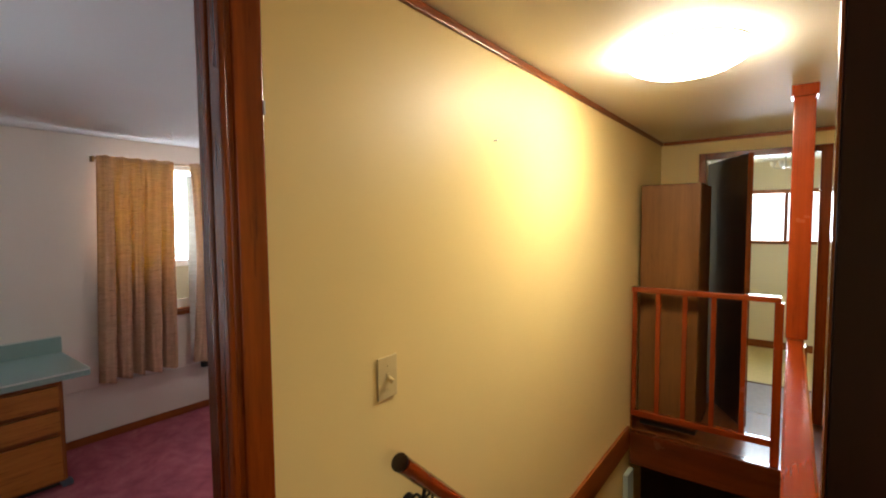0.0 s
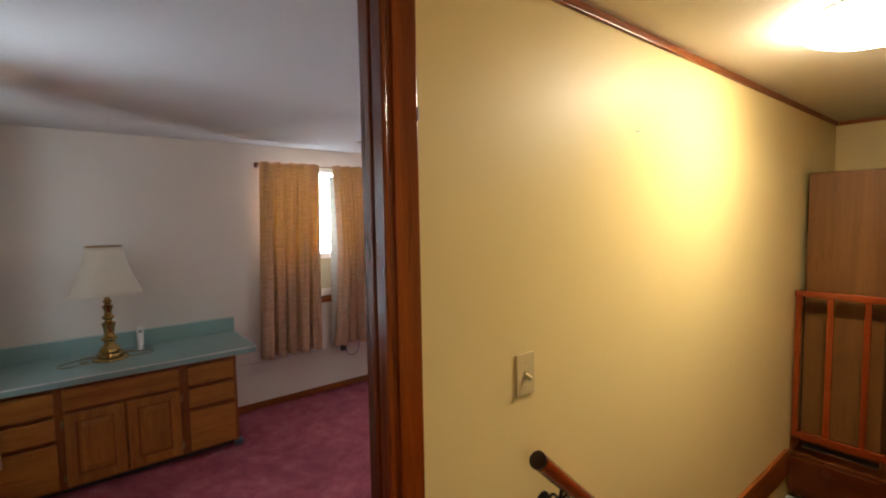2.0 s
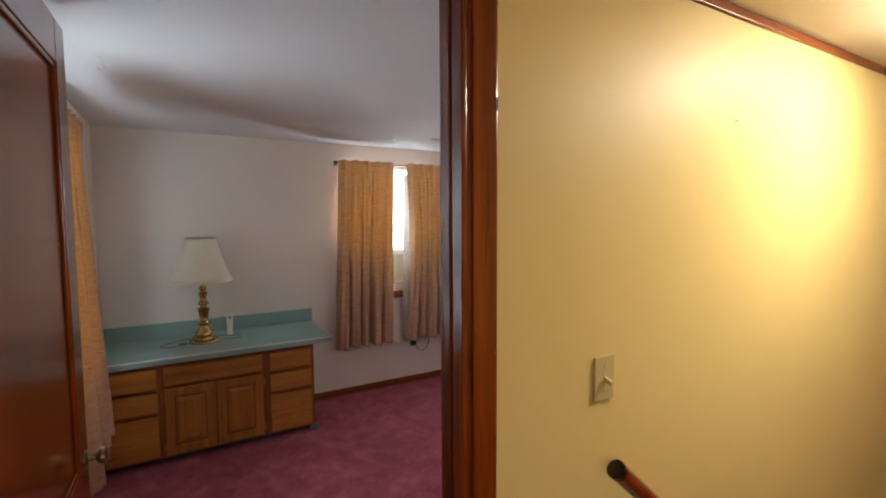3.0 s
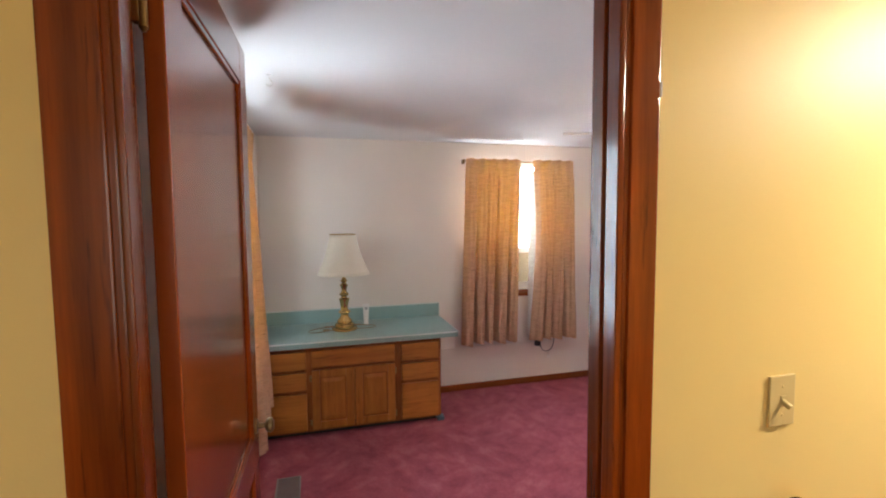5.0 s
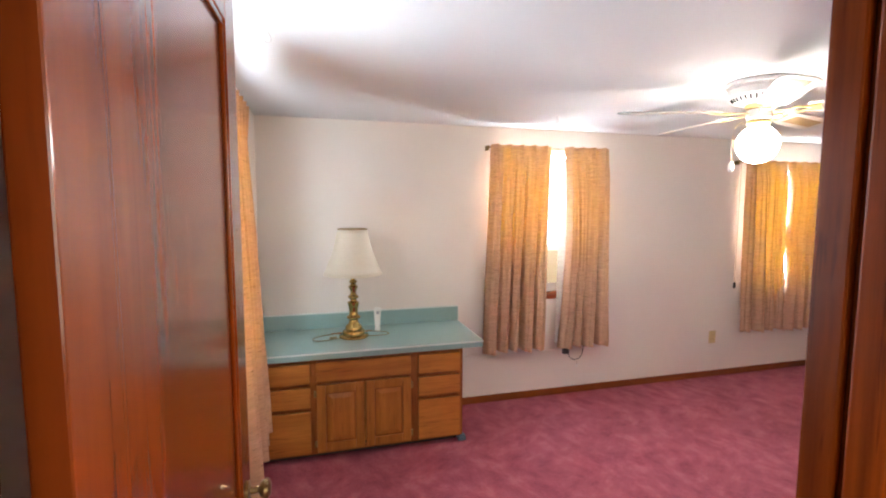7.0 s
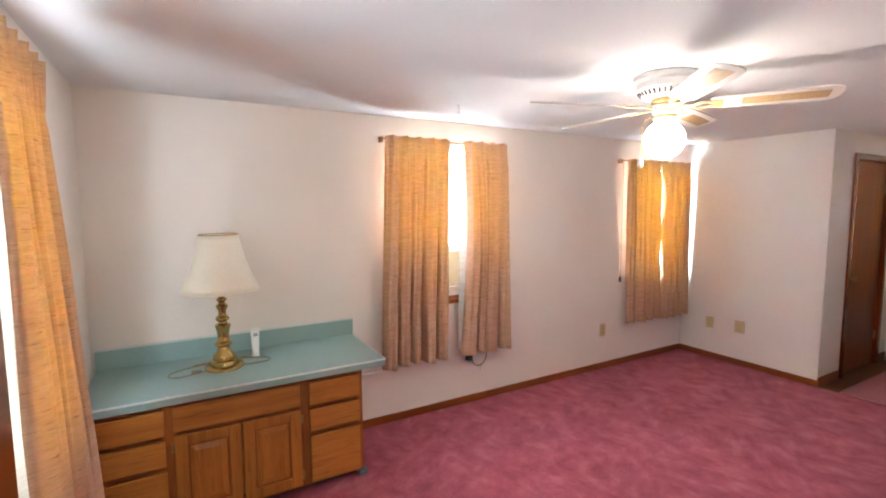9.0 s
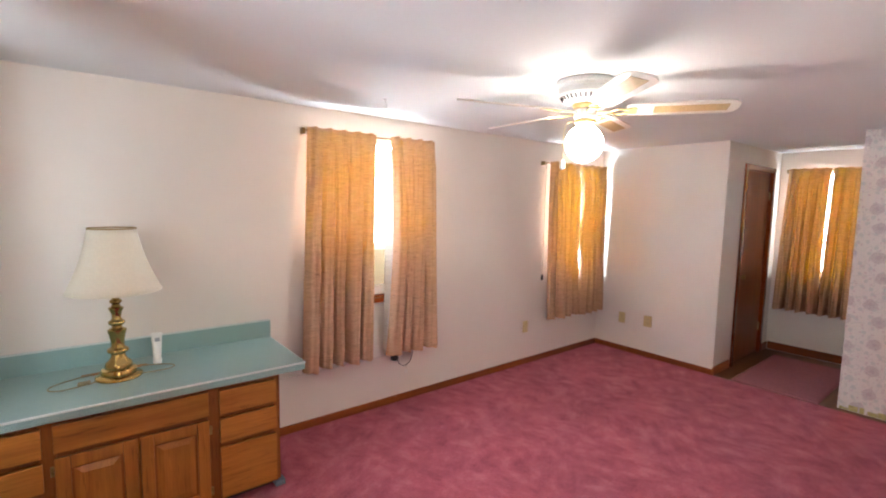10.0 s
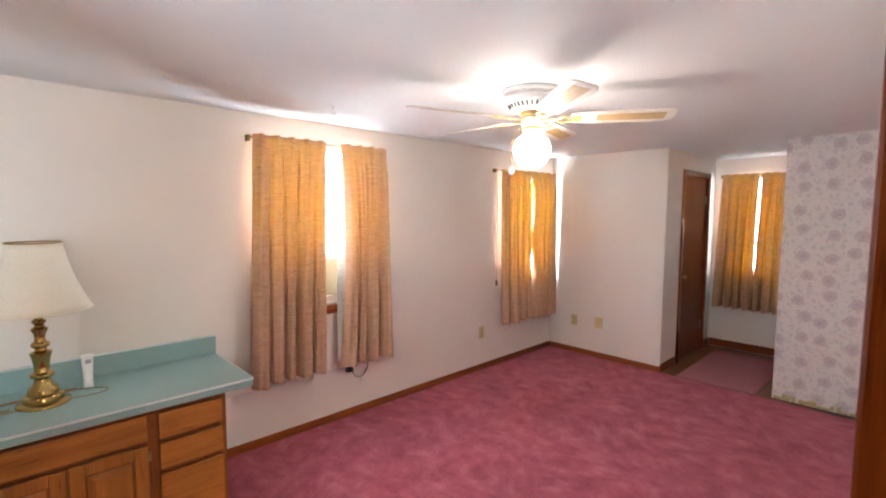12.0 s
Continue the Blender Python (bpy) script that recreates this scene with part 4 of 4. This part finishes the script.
trim("trim_crown_north", M_TRIM_X, [(-1.2, 5.30, HY - 0.016, HY - 0.001, HZ - 0.032, HZ - 0.002)], "thin varnished wooden crown strip")
trim("trim_crown_east", M_TRIM_Y, [(5.294, 5.309, -1.2, HY - 0.018, HZ - 0.032, HZ - 0.002)], "thin varnished wooden crown strip")
trim("baseboard_stair", M_TRIM_X, [(SX, EX - 0.04, HY - 0.022, HY - 0.001, -0.13, 0.045)], "varnished wooden skirting along the stairwell")
trim("baseboard_hall", M_TRIM_X, [(DR + 0.09, SX, HY - 0.016, HY - 0.001, 0.001, 0.09), (EX + 0.04, 5.3, HY - 0.016, HY - 0.001, 0.001, 0.09)], "varnished wooden skirting")


def stairs():
    st = thing("staircase", (SX, 1.0, -0.19), "dark varnished wooden stairs going down", "stairs")
    for i in range(13):
        x, z = SX + 0.215 * i, -0.19 * (i + 1)
        keep(box("tread", M_FLOORWOOD, x - 0.02, x + 0.235, RYL - 0.065, HY - 0.024, z - 0.03, z, 0.006), st)
        keep(box("riser", M_TRIM_Y, x - 0.001, x + 0.015, RYL - 0.065, HY - 0.024, z + 0.0005, z + 0.155, 0.0), st)


stairs()


def balustrade():
    b = thing("balustrade", (EX, 1.0, 0), "orange-red varnished balustrade at the stairwell end", "balustrade")
    keep(box("top_rail", M_RAIL_Y, EX - 0.035, EX + 0.035, RYL + 0.03, HY - 0.018, 1.065, 1.105, 0.008), b)
    keep(box("bottom_rail", M_RAIL_Y, EX - 0.022, EX + 0.022, RYL + 0.045, HY - 0.018, 0.125, 0.17, 0.006), b)
    keep(box("floor_beam", M_BEAM, EX - 0.05, EX + 0.018, RYL - 0.05, HY - 0.024, -0.24, 0.004, 0.004), b)
    for y in (1.412, 1.25, 1.076, 0.90, 0.724):
        keep(box("baluster", M_RAIL, EX - 0.016, EX + 0.016, y - 0.016, y + 0.016, 0.17, 1.066, 0.004), b)
    keep(box("newel", M_RAIL, EX - 0.032, EX + 0.032, 0.515, 0.565, 0.0, 1.066, 0.006), b)
    return b


balustrade()


def side_rail():
    b = thing("stair_side_rail", (3.2, RYL - 0.03, 0), "orange-red varnished side rail along the stairwell", "balustrade")
    keep(box("top_rail", M_RAIL_X, 1.90, EX - 0.04, 0.425, 0.500, 0.925, 0.962, 0.008), b)
    keep(box("bottom_rail", M_RAIL_X, 1.90, EX - 0.04, 0.446, 0.484, 0.10, 0.14, 0.006), b)
    keep(box("apron", M_RAIL_X, SX, EX - 0.055, 0.446, 0.500, -0.24, 0.004, 0.004), b)
    x = 2.05
    while x < 4.2:
        if not 3.75 < x < 3.95:
            keep(box("baluster", M_RAIL, x - 0.016, x + 0.016, 0.449, 0.481, 0.14, 0.926, 0.004), b)
        x += 0.165
    return b


side_rail()
post = thing("post", (3.85, 0.45, 0), "tall orange-red varnished wooden post with a cap", "post")
keep(box("shaft", M_RAIL, 3.80, 3.90, 0.505, 0.41, 0.963, 2.225, 0.006), post)
keep(box("foot", M_RAIL, 3.80, 3.90, 0.445, 0.41, 0.0, 0.924, 0.006), post)
keep(boxes("cap", M_RAIL, [(3.79, 3.91, 0.40, 0.515, 2.225, HZ - 0.001)], 0.005), post)


def handrail():
    h = thing("handrail", (1.8, HY, 0.8), "dark round wooden handrail on iron brackets", "handrail")
    y = HY - 0.075
    slope = 0.92
    x0, z0 = 1.727, 0.902
    L = 2.4
    keep(tube("rail", M_RAIL, [(x0, y, z0), (x0 + 0.5 * L, y, z0 - 0.5 * L * slope), (x0 + L, y, z0 - L * slope)], 0.026), h)
    cap = lathe("end_cap", M_DARKDOOR, [(0.02, -0.003), (0.0268, 0.0), (0.0268, 0.008), (0.02, 0.010)], (0, 0, 0), None, 20)
    cap.data.transform(Matrix.Translation((x0 - 0.012, y, z0 + 0.011)) @ pose(0, 0, 0, 0, 132.6, 0))
    keep(cap, h)
    for k in (0.10, 1.2, 2.2):
        bx, bz = x0 + k, z0 - k * slope
        keep(tube("bracket", M_IRON, [(bx, y, bz - 0.026), (bx, y, bz - 0.07), (bx, y + 0.03, bz - 0.10), (bx, HY - 0.001, bz - 0.10)], 0.006), h)
        sp = [(bx - 0.035 + (0.030 - 0.0022 * i) * math.cos(i * 0.75), y + 0.012, bz - 0.062 + (0.030 - 0.0022 * i) * math.sin(i * 0.75)) for i in range(12)]
        keep(tube("scroll", M_IRON, sp, 0.0045), h)
        keep(tube("scroll", M_IRON, [(2 * bx - p, q, r - 0.03) for p, q, r in sp], 0.0045), h)
        keep(lathe("rosette", M_IRON, [(0.03, 0.0), (0.03, 0.004), (0.01, 0.01)], (0, 0, 0), None, 18), h).data.transform(pose(bx, HY - 0.001, bz - 0.10, 90, 0, 0))
    return h


handrail()

sw = thing("light_switch", (1.743, HY, 1.14), "ivory toggle light switch on the yellow wall", "light switch")
keep(box("plate", M_IVORY, 1.704, 1.784, HY - 0.008, HY - 0.001, 1.076, 1.202, 0.003), sw)
keep(box("toggle_slot", M_IVORY, 1.737, 1.751, HY - 0.010, HY - 0.008, 1.126, 1.152, 0.001), sw)
tg = box("toggle", M_IVORY, -0.005, 0.005, -0.024, 0.0, -0.006, 0.006, 0.002)
tg.data.transform(pose(1.744, HY - 0.008, 1.138, 20, 0, 0))
keep(tg, sw)
for dz in (-0.035, 0.035):
    s = lathe("screw", M_IVORY, [(0.0035, 0.0), (0.003, 0.0015), (0.001, 0.0018)], (0, 0, 0), None, 10)
    s.data.transform(pose(1.744, HY - 0.008, 1.139 + dz, 90, 0, 0))
    keep(s, sw)
nl = thing("nail", (2.37, HY, 1.915), "small steel nail stuck in the yellow wall", "nail")
s = lathe("shaft", M_STEEL, [(0.002, 0.0), (0.002, 0.012), (0.0045, 0.013), (0.0045, 0.015)], (0, 0, 0), None, 10)
s.data.transform(pose(2.37, HY, 1.915, 80, 0, 12))
keep(s, nl)

hl = thing("ceiling_light", (2.90, 0.86, HZ), "lit flush dome ceiling light in the hall", "ceiling light")
keep(lathe("pan", M_WHITE, [(0.226, -0.001), (0.228, -0.006), (0.226, -0.0115), (0.10, -0.0118)], (2.90, 0.86, HZ), None, 40), hl)
keep(lathe("dome", M_DOME, [(0.230, -0.012), (0.229, -0.030), (0.212, -0.054), (0.165, -0.076), (0.10, -0.088), (0.03, -0.092)], (2.90, 0.86, HZ), None, 40), hl)

# dark door standing open across the hall, and the wardrobe and doorway at the hall's end
dd = thing("dark_hall_door", (1.76, 0.05, 0), "very dark brown wooden door standing open in the hall", "door")
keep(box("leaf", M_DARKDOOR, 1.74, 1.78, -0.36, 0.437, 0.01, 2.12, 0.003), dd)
keep(box("edge_strip", M_TRIM, 1.742, 1.778, 0.4375, 0.443, 0.01, 2.12, 0.002), dd)
wd = thing("wardrobe", (4.75, 1.21, 0), "plain brown wood-panelled wardrobe against the wall", "wardrobe")
keep(box("body", M_PANEL, 4.52, 5.05, 1.015, HY - 0.03, 0.04, 1.86, 0.004), wd)
keep(box("plinth", M_KICK, 4.54, 5.05, 1.02, HY - 0.04, 0.0, 0.039), wd)
keep(boxes("door", M_PANEL, [(4.503, 4.519, 1.018, 1.412, 0.06, 1.85)], 0.003), wd)

cas = [(5.292, 5.309, 1.09, 1.145, 0, 2.155), (5.292, 5.309, 0.26, 0.33, 0, 2.155), (5.292, 5.309, 0.33, 1.09, 2.10, 2.155)]
trim("trim_casing_hall_end", M_TRIM, cas, LABEL_C)
fd = thing("end_room_door", (5.36, 1.07, 0), "dark brown wooden door standing half open", "door")
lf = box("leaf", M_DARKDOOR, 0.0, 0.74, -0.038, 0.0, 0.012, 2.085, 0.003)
lf.data.transform(pose(5.56, 1.08, 0, 0, 0, -152))
keep(lf, fd)
es = box("edge_strip", M_TRIM, 0.7402, 0.746, -0.038, 0.0, 0.012, 2.085, 0.001)
es.data.transform(pose(5.56, 1.08, 0, 0, 0, -152))
keep(es, fd)

# room at the end of the hall
wall("wall_far_room_east", M_CREAM, "y", -1.2, 2.2, 7.70, 7.82, -0.1, HZ, [(0.1, 1.0, 1.33, 1.90)], "cream painted wall with a wide short window")
wall("wall_far_room_north", M_CREAM, "x", 5.41, 7.7, 1.30, 1.40, -0.1, HZ, (), "cream painted wall")
wall("wall_far_room_south", M_CREAM, "x", 5.41, 7.7, -1.2, -1.1, -0.1, HZ, (), "cream painted wall")
boxes("ceiling_far_room", M_CEIL_HALL, [(5.331, 7.82, -1.2, 1.40, HZ + 0.001, HZ + 0.1)])["kind"] = "structure"
tagged(box("floor_far_room", plain("lavender_grey_vinyl_floor", (0.46, 0.44, 0.50), 0.22), 5.301, 6.12, -1.2, 1.30, -0.08, -0.001), "pale lavender-grey glossy vinyl floor", kind="structure")
tagged(box("floor_far_room_yellow", plain("pale_yellow_vinyl_floor", (0.62, 0.50, 0.22), 0.35), 6.15, 7.70, -1.2, 1.30, -0.08, -0.001), "pale yellow vinyl floor", kind="structure")
trim("trim_threshold", M_BEAM, [(6.12, 6.15, -1.1, 1.295, -0.08, 0.006)], "dark wooden threshold strip")


def chandelier(x, y, z):
    """A small hanging lamp: a stem, curved arms and pale glass cups."""
    t = thing("chandelier", (x, y, HZ), "small glass and chrome hanging lamp, unlit", "chandelier")
    keep(tube("stem", M_STEEL, [(x, y, HZ), (x, y, (HZ + z) / 2), (x, y, z)], 0.006), t)
    keep(lathe("canopy", M_STEEL, [(0.045, 0.0), (0.045, -0.008), (0.012, -0.022)], (x, y, HZ), None, 18), t)
    for i in range(5):
        a = math.tau * i / 5 + 0.3
        c, d = math.cos(a), math.sin(a)
        keep(tube("arm", M_STEEL, [(x, y, z), (x + 0.05 * c, y + 0.05 * d, z - 0.03), (x + 0.10 * c, y + 0.10 * d, z - 0.015), (x + 0.11 * c, y + 0.11 * d, z + 0.01)], 0.004), t)
        keep(lathe("cup", M_WHITE, [(0.012, 0.0), (0.024, 0.012), (0.030, 0.045), (0.026, 0.046)], (x + 0.11 * c, y + 0.11 * d, z + 0.008), None, 14), t)


chandelier(6.8, 0.56, 2.14)
trim("baseboard_far_room", M_TRIM_Y, [(7.684, 7.699, -1.1, 1.29, 0.0, 0.09)], "brown wooden baseboard")
trim("window_5", M_TRIM_Y, [(7.684, 7.72, 0.05, 1.05, 1.90, 1.95), (7.684, 7.72, 0.05, 1.05, 1.29, 1.33), (7.72, 7.76, 0.53, 0.57, 1.33, 1.90)], "short wide window with brown trim")
tagged(box("ground", M_GROUND, -600, 600, -600, 600, -3.4, -3.2), "grass ground outside the house", kind="structure")
tagged(box("backdrop", M_SIDING, -4, 10, 11.0, 11.2, -3.2, 1.2), "pale siding of the house next door", kind="structure")
tagged(box("backdrop_hazy_sky", glow("bright_hazy_sky", (0.9, 0.95, 1.0), 3.0), 14.0, 14.1, -6, 7, -3.2, 6), "bright hazy white sky beyond the far window", kind="structure")
trim("trim_stair_post", M_GREEN, [(4.16, 4.31, HY - 0.06, HY - 0.024, -0.95, -0.26)], "pale green painted board on the stairwell wall")
trim("trim_paint_chip", M_WHITE, [(1.3505, 1.3535, HY - 0.030, HY - 0.012, 1.835, 1.865)], "small chip of white paint on the casing edge", 0.0)
